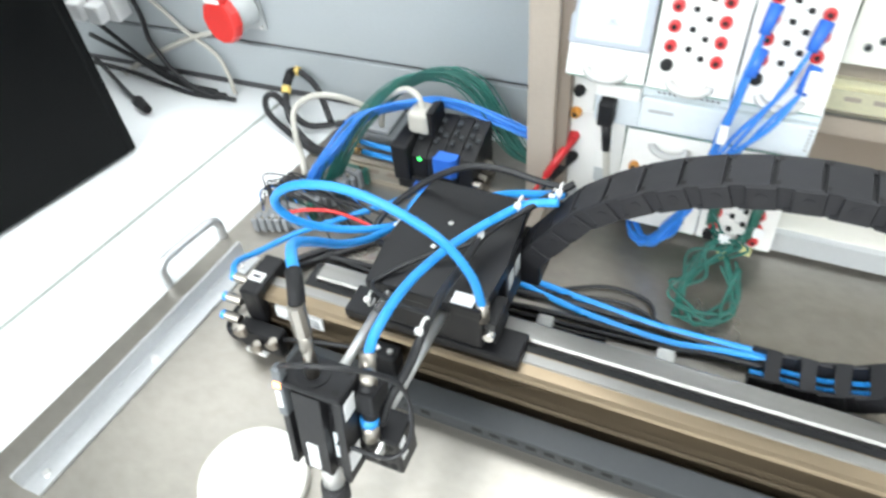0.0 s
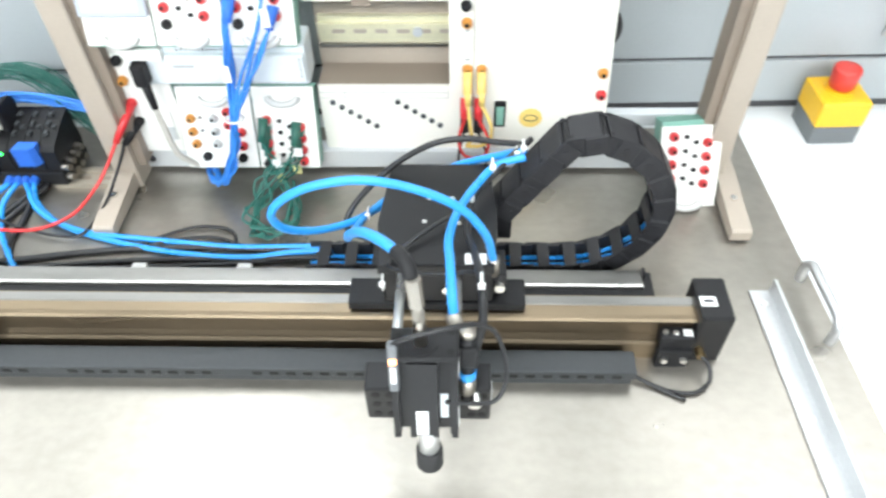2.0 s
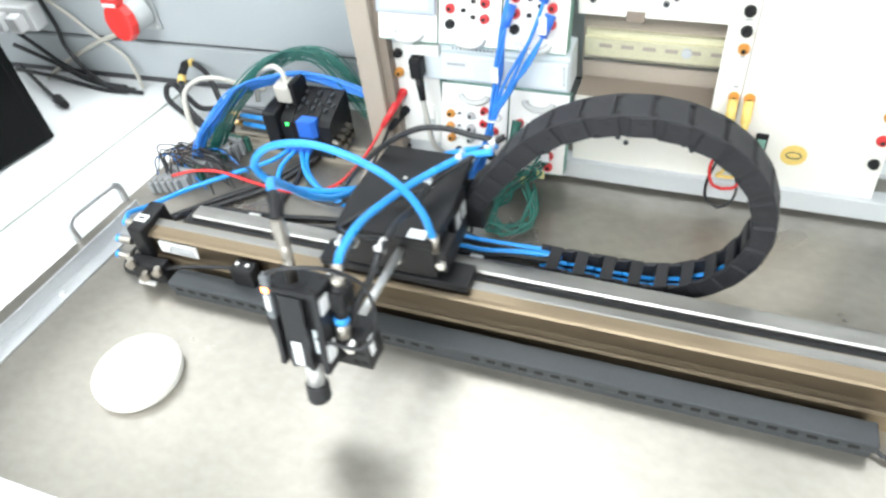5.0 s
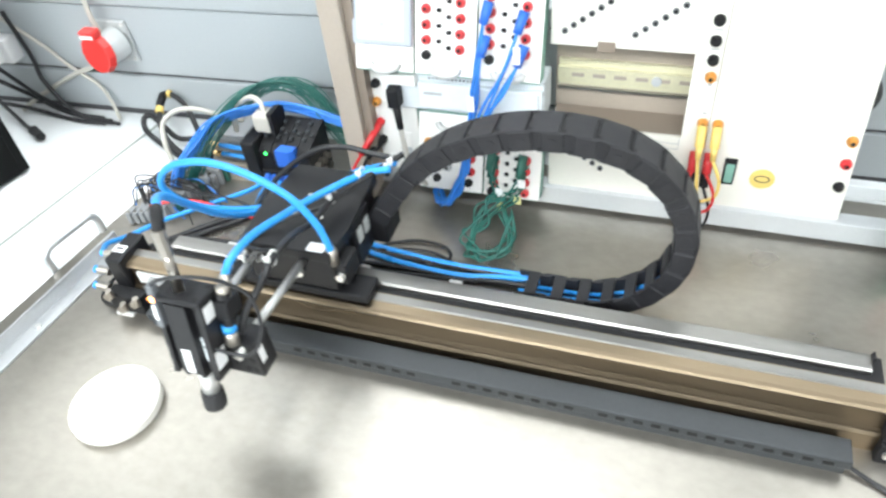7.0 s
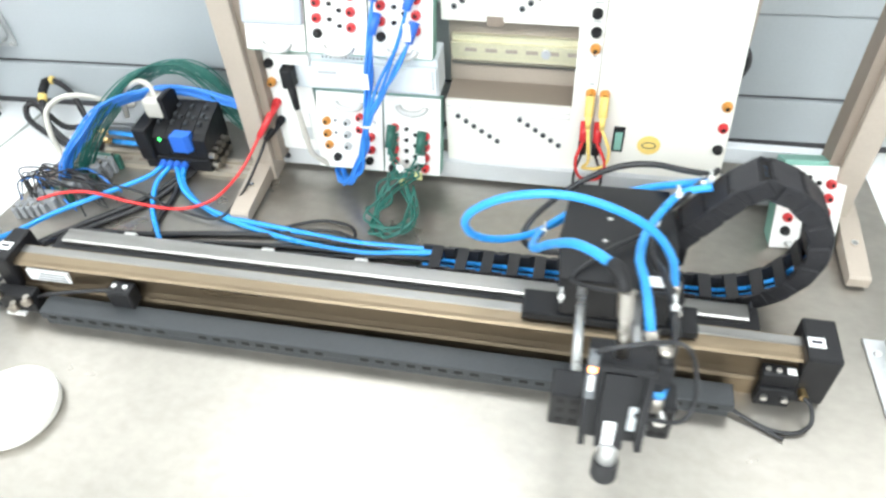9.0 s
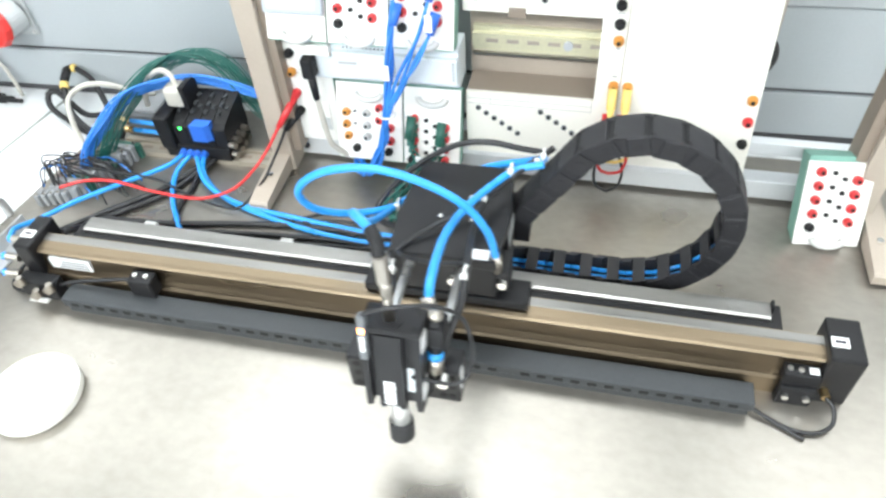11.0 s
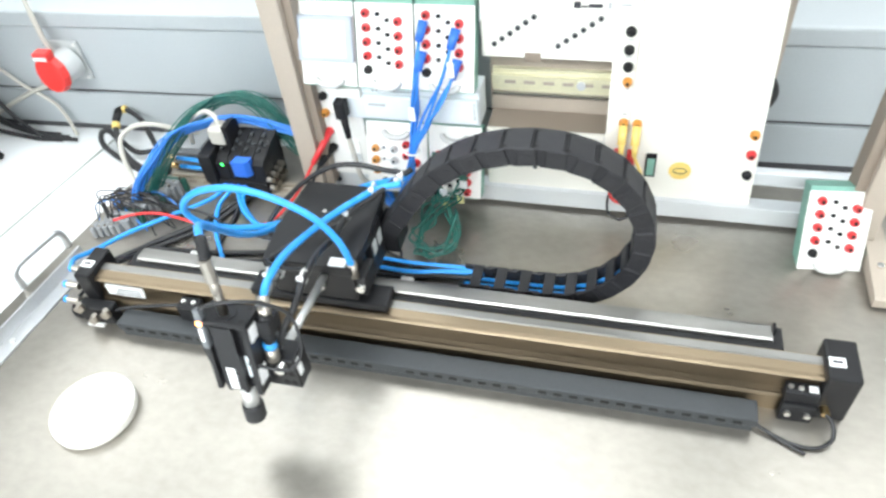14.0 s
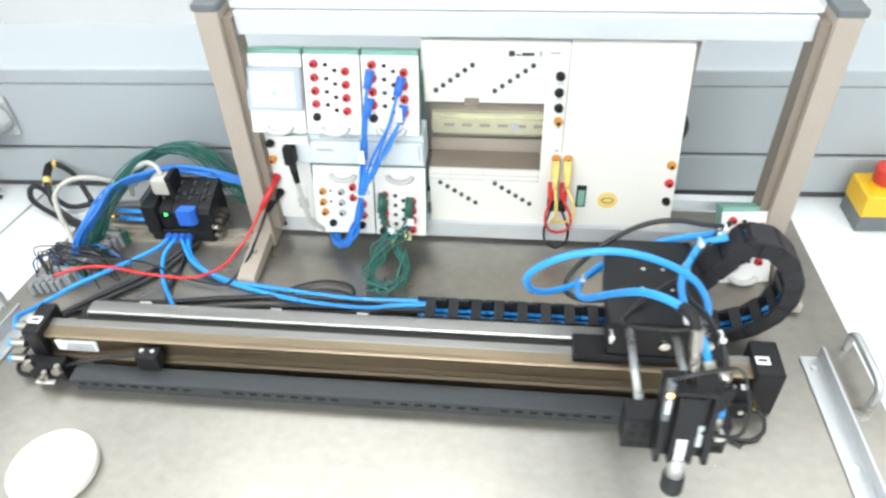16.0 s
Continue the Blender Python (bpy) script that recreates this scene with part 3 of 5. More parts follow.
for tx, ty, tz in ((0.080, 0.634, 0.166), (0.055, 0.612, 0.167), (0.034, 0.575, 0.160), (-0.076, 0.615, 0.095), (-0.031, 0.503, 0.124), (0.041, 0.437, 0.197), (-0.05, 0.505, 0.115), (0.086, 0.634, 0.173)):
    bm = bmesh.new()
    ring = [(tx, ty + 0.0078 * math.cos(k * math.pi / 5), tz + 0.0078 * math.sin(k * math.pi / 5)) for k in range(11)]
    hose(ring, 0.0013, 6, 2, bm)
    box(tx - 0.003, tx + 0.003, ty - 0.010, ty - 0.006, tz + 0.003, tz + 0.008, 0.0005, bm)
    cpart("cable_tie", bm, M_TIE)
# bracket for the cable chain
cpart("chain_bracket", box(0.050, 0.078, 0.603, 0.645, 0.070, 0.108, 0.002), M_BLACK)

# ---- cable chain ----
CH_LEN, CH_N, CH_X, CH_Y = 0.634, 20, 0.240, 0.622
CH_Z, CH_H = 0.0125, 0.0112
PITCH = CH_LEN / CH_N


def chain_angles(xc):
    """Heading along the chain: a straight run on the plate, a tight bend, then a wide bow that ends on the carriage."""
    target = np.array([xc + 0.1116, 0.1698])
    first, last = radians(167.07) - 0.0717 * (xc - 0.2), radians(242.97) + 1.298 * (xc - 0.2)
    s = (np.arange(CH_N * 8) + 0.5) * CH_LEN / (CH_N * 8)

    def heading(v):
        straight, bend = v
        l1, rest = bend, CH_LEN - straight - bend
        return np.where(s < straight, 0, np.where(s < straight + l1, first * (s - straight) / l1, first + (last - first) * (s - straight - l1) / max(rest, 1e-3)))

    def miss(v):
        h = heading(v)
        ds = CH_LEN / (CH_N * 8)
        return np.array([CH_X + ds * np.cos(h).sum(), CH_Z + ds * np.sin(h).sum()]) - target

    v = np.array([0.10 + 0.5 * (xc + 0.1), 0.26])
    for _ in range(60):
        r = miss(v)
        j = np.array([(miss(v + d) - r) / 1e-4 for d in (np.array([1e-4, 0]), np.array([0, 1e-4]))]).T
        step = np.linalg.lstsq(j + 1e-3 * np.eye(2), -r, rcond=None)[0]
        v = v + np.clip(step, -0.03, 0.03)
        v = np.array([np.clip(v[0], 0.0, 0.55), np.clip(v[1], 0.08, 0.45)])
    return heading(v), v, miss(v)


def chain_poses(xc):
    h, v, r = chain_angles(xc)
    ds = CH_LEN / (CH_N * 8)
    xs = CH_X + np.concatenate([[0], np.cumsum(ds * np.cos(h))])
    zs = CH_Z + np.concatenate([[0], np.cumsum(ds * np.sin(h))])
    out = []
    for i in range(CH_N):
        a, b = i * 8, i * 8 + 8
        ang = math.degrees(math.atan2(zs[b] - zs[a], xs[b] - xs[a]))
        out.append(((xs[a] + xs[b]) / 2, CH_Y, (zs[a] + zs[b]) / 2, ang))
    # keep headings continuous along the chain
    for i in range(1, CH_N):
        while out[i][3] < out[i - 1][3] - 180:
            out[i] = (*out[i][:3], out[i][3] + 360)
    # the last three links sit on the carriage's bracket
    x, z = xc + 0.1116, 0.1698
    for ang in (236.0, 236.0, 236.0):
        dx, dz = PITCH * math.cos(radians(ang)), PITCH * math.sin(radians(ang))
        out.append((x + dx / 2, CH_Y, z + dz / 2, ang))
        x, z = x + dx, z + dz
    return out


chain = thing("cable_chain", "black nylon cable drag chain curling from plate to carriage", "cable chain")
half = PITCH * 0.5
CH_W = 0.0197
links = [part("link", box(-half + 0.0009, half - 0.0009, -CH_W + 0.001, CH_W - 0.001, -CH_H - 0.0012, -CH_H + 0.0022, 0.0008), M_CHAIN, chain)]
pieces = []
# side plates: a raised half over the next link's recessed half, with stepped ends
for sy in (-1, 1):
    outer, inner = CH_W, CH_W - 0.0026
    line = [(-half - 0.004, outer), (0.002, outer), (0.002, inner), (half + 0.004, inner), (half + 0.004, inner - 0.0026), (-0.001, inner - 0.0026), (-0.001, inner + 0.0002), (-half - 0.004, inner + 0.0002)]
    bm = slab([(x, sy * y) for x, y in line], -CH_H, CH_H)
    bmesh.ops.bevel(bm, geom=bm.edges, offset=0.0007, segments=1, affect="EDGES")
    pieces.append(part("side_plate", bm, M_CHAIN, links[0]))
    pieces.append(part("hinge_pin", rod((-half * 0.55, sy * outer, 0), (-half * 0.55, sy * (outer + 0.0005), 0), 0.0048, seg=16), M_CHAIN, links[0]))
pieces.append(part("liner", box(-half - 0.0036, half + 0.0036, -CH_W + 0.004, CH_W - 0.004, -CH_H + 0.0022, -CH_H + 0.0034), M_BLACKP, links[0]))
for sy in (-1, 1):
    pieces.append(part("notch", box(half * 0.72, half - 0.0007, *sorted((sy * (CH_W - 0.0075), sy * (CH_W - 0.0035))), -CH_H - 0.0014, -CH_H - 0.0010), M_HOLE, links[0]))
pieces.append(part("cross_bar", box(-half * 0.44, half * 0.44, -CH_W + 0.001, CH_W - 0.001, CH_H - 0.003, CH_H + 0.0006, 0.0006), M_CHAIN, links[0]))
bm = bmesh.new()
for yy, zz in ((-0.001, -0.0055), (0.009, -0.0050)):
    rod((-half - 0.002, yy, zz), (half + 0.002, yy, zz), 0.0026, seg=10, bm=bm)
pieces.append(part("cable_run", rod((-half - 0.002, -0.010, -0.003), (half + 0.002, -0.010, -0.003), 0.0042, seg=10), M_CABLE, links[0], "black cable inside the link", True))
tubes0 = part("tube_run", bm, M_BLUE, links[0], "blue tubes inside the link", True)
pieces.append(tubes0)
for i in range(1, CH_N + 3):
    o = new("link", links[0].data)
    o.parent = chain
    for src in pieces:
        q = new(src.name.split(".")[0], src.data)
        q.parent = o
    links.append(o)

# ---- experiment frame behind the axis ----
rack = thing("experiment_frame", "beige steel experiment frame standing on the plate", "frame")
for x0, x1, s in ((-0.037, -0.007, 1), (0.718, 0.748, -1)):
    post = part("post", box(x0, x1, 0.758, 0.802, 0.0, 0.384, 0.002), M_BEIGE, rack)
    # post's inner side; its brown is painted shade, not a second paint
    part("inner_channel", box(*((x1, x1 + 0.012) if s > 0 else (x0 - 0.012, x0)), 0.768, 0.800, 0.03, 0.372), M_BROWN, post, "slotted inner channel, browner to stand in for shade")
    part("cap", box(x0 - 0.002, x1 + 0.002, 0.756, 0.804, 0.384, 0.394, 0.002), M_GREYPL, post, "dark plastic cap")
    fx0, fx1 = (x0, x1 - 0.004) if s > 0 else (0.738, 0.762)
    foot = part("foot", extrude_x([(0.665, 0.004), (0.665, 0.016), (0.668, 0.019), (0.757, 0.028), (0.800, 0.028), (0.800, 0.004)], fx0, fx1), M_BEIGE, rack)
    part("pad", box(fx0 + 0.003, fx1 - 0.003, 0.668, 0.80, 0.0, 0.004), M_RUBBER, foot)
    part("screw", rod(((fx0 + fx1) / 2, 0.716, 0.0236), ((fx0 + fx1) / 2, 0.716, 0.0270), 0.004, seg=14), M_CHROME, foot)
part("top_beam", box(0.005, 0.706, 0.775, 0.815, 0.346, 0.377, 0.002), M_ALUW, rack, "light anodised top beam")
part("beam_lid", box(0.002, 0.709, 0.783, 0.85, 0.378, 0.384, 0.001), M_PALE, rack)
part("bottom_rail", box(-0.007, 0.718, 0.792, 0.815, 0.006, 0.034, 0.001), M_ALUW, rack, "light anodised bottom rail")
part("lock", rod((0.001, 0.792, 0.021), (0.001, 0.790, 0.021), 0.005, seg=14), M_INK, rack)
part("lower_cross_rail", box(0.59, 0.718, 0.806, 0.820, 0.066, 0.084, 0.001), M_ALUW, rack)
back = part("back_sheet", box(0.236, 0.600, 0.852, 0.856, 0.04, 0.34), M_BEIGE, rack, "brown-beige back sheet")
din = thing("din_rail", "zinc-plated slotted mounting rail in the panel opening", "mounting rail")
part("rail", extrude_x([(0.852, 0.163), (0.852, 0.198), (0.846, 0.198), (0.846, 0.190), (0.840, 0.190), (0.840, 0.171), (0.846, 0.171), (0.846, 0.163)], 0.2402, 0.4275), M_DIN, din)
part("edge", box(0.2402, 0.4275, 0.8405, 0.8455, 0.159, 0.1628), M_RAIL, din)
for k in range(6):
    part("slot", box(0.258 + k * 0.026, 0.273 + k * 0.026, 0.8394, 0.8399, 0.1785, 0.1835), M_BEIGE, din)
part("screw", rod((0.361, 0.840, 0.181), (0.361, 0.836, 0.181), 0.006, seg=16), M_ALUW, din)


def socket_bm(bm, x, y, z, r):
    rod((x, y, z), (x, y - 0.004, z), r, seg=16, bm=bm)
    rod((x, y - 0.004, z), (x, y - 0.008, z), r * 0.8, r * 0.72, seg=16, bm=bm)


def sockets(parent, rows, y=0.0, r=0.0055, off=None):
    """Round 4 mm sockets with a dark bore, on a front at y."""
    for x, z, mat in rows:
        bm = bmesh.new()
        socket_bm(bm, x, y, z, r)
        so = part("socket", bm, mat, parent, "", False)
        part("bore", rod((x, y - 0.0078, z), (x, y - 0.0084, z), r * 0.42, seg=12), M_HOLE, so)


# the large cream panel with its opening
panel = thing("control_panel", "cream board panel with sockets and a rectangular opening", "panel", at=(0, 0.800, 0))
bm = bmesh.new()
rim = [(0.238, 0.332), (0.428, 0.332), (0.428, 0.034), (0.238, 0.034), (0.238, 0.130), (0.3995, 0.130), (0.3995, 0.242), (0.238, 0.242)]
fa, fb = [bm.verts.new((x, 0.0, z)) for x, z in rim], [bm.verts.new((x, 0.005, z)) for x, z in rim]
for k in range(8):
    bm.faces.new((fa[k], fa[(k + 1) % 8], fb[(k + 1) % 8], fb[k]))
bm.faces.new(fa), bm.faces.new(fb[::-1])
part("board", bm, M_CREAM, panel)
bm = box(0.4288, 0.598, -0.0005, 0.005, 0.034, 0.334)
for v in bm.verts:
    if v.co.x > 0.5 and v.co.z > 0.3:
        v.co.x = 0.581
bmesh.ops.bevel(bm, geom=bm.edges, offset=0.0008, segments=1, affect="EDGES")
part("right_board", bm, M_CREAM, panel, "board with a slightly slanting outer edge")
part("notch", box(0.292, 0.312, -0.001, 0.0, 0.237, 0.249), M_BROWN, panel)
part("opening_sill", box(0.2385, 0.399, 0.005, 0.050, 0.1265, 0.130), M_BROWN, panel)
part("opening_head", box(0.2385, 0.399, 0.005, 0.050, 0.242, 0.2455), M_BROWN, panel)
for x0, z0, dx, dz in ((0.254, 0.260, 0.00985, 0.0075), (0.333, 0.2605, 0.00985, 0.0075), (0.254, 0.1065, 0.0104, -0.0072), (0.335, 0.1075, 0.0104, -0.0072)):
    for k in range(6):
        so = part("jack", rod((x0 + dx * k, 0.0, z0 + dz * k), (x0 + dx * k, -0.002, z0 + dz * k), 0.0036, seg=14), M_GREYPL, panel)
        part("bore", rod((x0 + dx * k, -0.002, z0 + dz * k), (x0 + dx * k, -0.0024, z0 + dz * k), 0.002, seg=10), M_HOLE, so)
sockets(panel, [(0.418, 0.284, M_BLACKP), (0.418, 0.260, M_BLACKP), (0.419, 0.237, M_BLACKP), (0.420, 0.216, M_ORANGE), (0.421, 0.155, M_ORANGE), (0.438, 0.155, M_ORANGE),
                (0.582, 0.150, M_ORANGE), (0.584, 0.119, M_RED), (0.585, 0.086, M_BLACKP)], 0.0, 0.0062)
sw = part("rocker_switch", box(0.455, 0.469, -0.004, 0.0, 0.071, 0.109, 0.001), M_BLACKP, panel, "green-black rocker switch")
part("rocker", box(0.457, 0.467, -0.006, -0.004, 0.075, 0.103, 0.001), M_GREENBOX, sw)
part("warning_disc", rod((0.501, 0.0, 0.083), (0.501, -0.001, 0.083), 0.0145, seg=36), M_YPLUG, panel, "round yellow sticker")
bm = bmesh.new()
ring = [(0.501 + 0.0085 * math.cos(k * math.pi / 8), -0.0012, 0.083 + 0.0045 * math.sin(k * math.pi / 8)) for k in range(17)]
hose(ring, 0.0007, 5, 1, bm)
part("sticker_print", bm, M_INK, panel)
for x0, x1, z0, z1, m in ((0.350, 0.358, 0.310, 0.318, M_INK), (0.359, 0.366, 0.311, 0.3135, M_INK), (0.367, 0.383, 0.311, 0.3155, M_INK), (0.389, 0.393, 0.310, 0.318, M_GINK), (0.403, 0.416, 0.314, 0.317, M_GINK),
                          (0.414, 0.424, 0.2715, 0.273, M_GINK), (0.414, 0.424, 0.2485, 0.25, M_GINK), (0.418, 0.423, 0.204, 0.207, M_GINK), (0.418, 0.424, 0.166, 0.169, M_GINK),
                          (0.240, 0.398, 0.1205, 0.1212, M_GINK), (0.240, 0.398, 0.1125, 0.1132, M_GINK), (0.270, 0.2707, 0.1125, 0.130, M_GINK), (0.318, 0.3187, 0.1205, 0.130, M_GINK), (0.3975, 0.3982, 0.1125, 0.130, M_GINK)):
    part("printed_mark", box(x0, x1, -0.0004, 0.0, z0, z1), m, panel)

# yellow and red plugs with loops in the panel's lower sockets
for px in (0.421, 0.438):
    lead = thing("test_lead", "yellow and red banana plugs with looped lead", "test lead", "test leads")
    part("yellow_plug", rod((px, 0.792, 0.155), (px, 0.776, 0.136), 0.0058, seg=14), M_YPLUG, lead, "yellow banana plug", True)
    part("yellow_sleeve", rod((px, 0.777, 0.138), (px + 0.001, 0.774, 0.120), 0.0045, 0.0032, seg=12), M_YPLUG, lead, "", True)
    part("red_plug", rod((px - 0.003, 0.792, 0.118), (px - 0.003, 0.780, 0.096), 0.0056, seg=14), M_RED, lead, "red banana plug", True)
    part("dark_plug", rod((px - 0.003, 0.790, 0.092), (px - 0.003, 0.782, 0.074), 0.0056, seg=14), M_BLACKP, lead, "", True)
    d = 1 if px > 0.43 else 0
    part("yellow_wire", hose([(px + 0.001, 0.774, 0.120), (px + 0.004 + 0.008 * d, 0.770, 0.095), (px + 0.006 + 0.006 * d, 0.772, 0.070), (px, 0.778, 0.055), (0.4295, 0.781, 0.052)], 0.0022, 8), M_YPLUG, lead, smooth=True)
    part("red_wire", hose([(px - 0.003, 0.780, 0.096), (px - 0.010 + 0.02 * d, 0.772, 0.070), (px - 0.004 + 0.01 * d, 0.772, 0.046), (0.4295, 0.774, 0.038)], 0.0020, 8), M_REDW, lead, smooth=True)
    part("black_wire", hose([(px - 0.003, 0.782, 0.074), (px - 0.010 + 0.018 * d, 0.774, 0.045), (px - 0.007 + 0.012 * d, 0.770, 0.022), (0.4295, 0.768, 0.012)], 0.0018, 8), M_CABLE, lead, smooth=True)

# ---- plug-in modules ----
W, HGT = 0.077, 0.106


def module(label, x, z, flip, kind, W=W):
    """A desk-shaped module: slanted white front on a green case. Its front is drawn in its own x and z, with y as depth."""
    tilt, y = 18.0, 0.757
    m = thing("io_module", label, "module", "plug-in modules", at=(x, y, z))
    m.matrix_basis = pose(x, y, z, -tilt, 0, 0)
    part("front", box(0, W - 0.001, 0.0, 0.003, 0, HGT, 0.0008), M_WHITE, m)
    part("case", box(0.001, W - 0.002, 0.003, 0.030, -0.002, HGT + (0.006 if not flip else -0.004), 0.001), M_GREENBOX, m, "green plastic case")
    hz = 0.010 if not flip else HGT - 0.012
    bm = bmesh.new()
    ring = [(W / 2 + 0.018 * math.cos(math.pi * k / 10), -0.002 - 0.004 * math.sin(math.pi * k / 10), hz + (-1) * 0.009 * math.sin(math.pi * k / 10)) for k in range(11)]
    hose(ring, 0.0042, 8, 2, bm)
    part("pull_tab", bm, M_TAB, m, "translucent white pull tab", True)
    if kind in ("in", "blue", "green"):
        zs = [0.094 - 0.0176 * k for k in range(5)] if not flip else [0.064 - 0.0150 * k for k in range(4)]
        xl, xr = (0.0150, 0.057)
        sockets(m, [(xl, q, M_RED if k < 4 else M_BLACKP) for k, q in enumerate(zs)] + [(xr, q - 0.009, M_RED) for q in zs[:4]], 0.0, 0.0056)
        for q in zs[:4]:
            for tx, tz in ((0.031, q - 0.001), (0.043, q - 0.008)):
                part("toggle", box(tx - 0.0025, tx + 0.0025, -0.004, 0, tz - 0.0022, tz + 0.0022, 0.0006), M_BLACKP, m)
                part("printed_mark", box(tx - 0.007, tx - 0.003, -0.0003, 0, tz - 0.0004, tz + 0.0004), M_GINK, m)
        if flip:
            part("black_socket", rod((0.012, 0, 0.008), (0.012, -0.008, 0.008), 0.0055, seg=14), M_BLACKP, m)
    if kind == "supply":
        sockets(m, [(0.014, 0.066, M_ORANGE), (0.014, 0.049, M_ORANGE), (0.016, 0.033, M_ORANGE), (0.027, 0.016, M_BLACKP), (0.042, 0.066, M_LGREY), (0.042, 0.049, M_LGREY), (0.042, 0.033, M_LGREY),
                    (0.060, 0.074, M_RED), (0.060, 0.058, M_RED), (0.075, 0.048, M_RED), (0.075, 0.030, M_RED), (0.072, 0.014, M_BLACKP)], 0.0, 0.0056)
        for k in range(2):
            part("toggle", box(0.0245, 0.0275, -0.003, 0, 0.066 - 0.017 * k, 0.069 - 0.017 * k), M_GREYPL, m)
        for k in range(3):
            part("printed_mark", box(0.018, 0.036, -0.0003, 0, 0.0655 - 0.0165 * k, 0.0662 - 0.0165 * k), M_GINK, m)
    if kind == "screen":
        part("bezel", box(0.0, W - 0.001, -0.008, 0.0, 0.032, 0.090, 0.002), M_SCREEN, m, "grey screen frame")
        part("screen", box(0.007, W - 0.010, -0.0085, -0.008, 0.038, 0.084), M_LCD, m, "pale blue touch screen")
        for x0, x1, z0, z1 in ((0.010, 0.066, 0.0525, 0.0532), (0.036, 0.042, 0.055, 0.059), (0.033, 0.045, 0.054, 0.055), (0.0375, 0.0385, 0.063, 0.078), (0.011, 0.013, 0.068, 0.070), (0.011, 0.013, 0.074, 0.076)):
            part("screen_mark", box(x0, x1, -0.0089, -0.0085, z0, z1), M_SCREEN, m)
        part("printed_mark", box(0.026, 0.052, -0.0004, 0, 0.0985, 0.1), M_GINK, m)
    return m


module("white operator module with a pale screen", 0.002, 0.213, False, "screen")
module("white input module with red sockets and switches", 0.080, 0.213, False, "in")
module("white output module with red sockets and blue plugs", 0.158, 0.213, False, "blue")
module("white supply module with orange, grey and red sockets", 0.065, 0.036, True, "supply", 0.092)
module("white output module with red sockets and green plugs", 0.158, 0.036, True, "green")
loose = module("loose white module with red sockets leaning on the plate", 0.657, 0.004, False, "in")
loose.matrix_basis = pose(0.659, 0.719, 0.0015, -23, 0, 5)

plc = thing("programmable_controller", "pale grey compact controller with terminal rows", "controller", at=(0.012, 0.0, 0.0))
part("case", box(0.019, 0.225, 0.772, 0.812, 0.152, 0.206, 0.002), M_PALE, plc)
part("front_cover", box(0.066, 0.224, 0.763, 0.772, 0.160, 0.196, 0.002), M_PALE, plc)
for zz, n0, n1 in ((0.199, 12, 24), (0.156, 14, 38)):
    for k in range(n0, n1):
        part("terminal", rod((0.005 * k + 0.02, 0.772, zz), (0.005 * k + 0.02, 0.7714, zz), 0.0013, seg=8), M_INK, plc)
for sx in (0.144, 0.218):
    for k in range(6):
        part("status_mark", box(sx, sx + 0.003, 0.7624, 0.763, 0.168 + 0.0045 * k, 0.171 + 0.0045 * k), M_GINK, plc)
part("name_print", box(0.074, 0.098, 0.7624, 0.763, 0.181, 0.1845), M_GINK, plc)
part("white_cover", box(0.020, 0.064, 0.7625, 0.772, 0.190, 0.204, 0.001), M_WHITE, plc)

side = thing("supply_module", "white supply module with a column of round sockets", "module", "plug-in modules", at=(0.0, 0.785, 0.0))
part("front", box(0.0, 0.0635, -0.0005, 0.003, 0.040, 0.152, 0.0008), M_WHITE, side)
part("upper_front", box(0.0, 0.028, -0.0005, 0.003, 0.153, 0.196, 0.0008), M_WHITE, side)
part("case", box(0.002, 0.062, 0.003, 0.03, 0.042, 0.150), M_GREENBOX, side)
sockets(side, [(0.012, 0.178, M_BLACKP), (0.010, 0.150, M_ORANGE), (0.010, 0.118, M_RED), (0.010, 0.090, M_BLACKP)], -0.0005, 0.006)
part("outlet_plate", box(0.034, 0.052, -0.0015, -0.0005, 0.058, 0.104, 0.001), M_WHITE, side)
part("printed_frame", box(0.035, 0.051, -0.0019, -0.0015, 0.060, 0.080), M_LGREY, side)
part("dark_opening", box(0.030, 0.066, 0.0, 0.004, 0.1525, 0.172), M_GREYPL, side)
for k in range(2):
    part("switch_hole", rod((0.053 + 0.007 * k, 0.0, 0.160), (0.053 + 0.007 * k, -0.001, 0.160), 0.0022, seg=10), M_HOLE, side)

# black multipole plug with its cream lead
plug = thing("black_plug", "black multipole plug with a cream lead", "plug")
part("plug_body", box(0.038, 0.054, 0.752, 0.7715, 0.160, 0.188, 0.003), M_BLACKP, plug)
part("boot", rod((0.047, 0.760, 0.164), (0.051, 0.755, 0.130), 0.0058, 0.0042, seg=14), M_BLACKP, plug, smooth=True)
part("lead", hose([(0.051, 0.755, 0.132), (0.055, 0.752, 0.100), (0.060, 0.750, 0.066), (0.070, 0.755, 0.048), (0.080, 0.765, 0.032), (0.088, 0.785, 0.022)], 0.0036, 10), M_CREAMW, plug, smooth=True)

# red and black measuring leads from the side module to the terminals
RED = [(0.010, 0.782, 0.118), (0.003, 0.762, 0.105), (-0.010, 0.745, 0.085)]
red = thing("red_lead", "red measuring lead with banana plug", "lead")
part("plug", rod(RED[0], RED[2], 0.0058, 0.0038, seg=14), M_RED, red, smooth=True)
part("wire", hose([RED[2], (-0.025, 0.728, 0.060), (-0.040, 0.706, 0.042), (-0.060, 0.672, 0.032), (-0.100, 0.650, 0.030), (-0.167, 0.653, 0.030), (-0.233, 0.662, 0.032), (-0.273, 0.654, 0.034), (-0.305, 0.640, 0.030)], 0.0022, 10), M_REDW, red, smooth=True)
blk = thing("black_lead", "black measuring lead with banana plug", "lead")
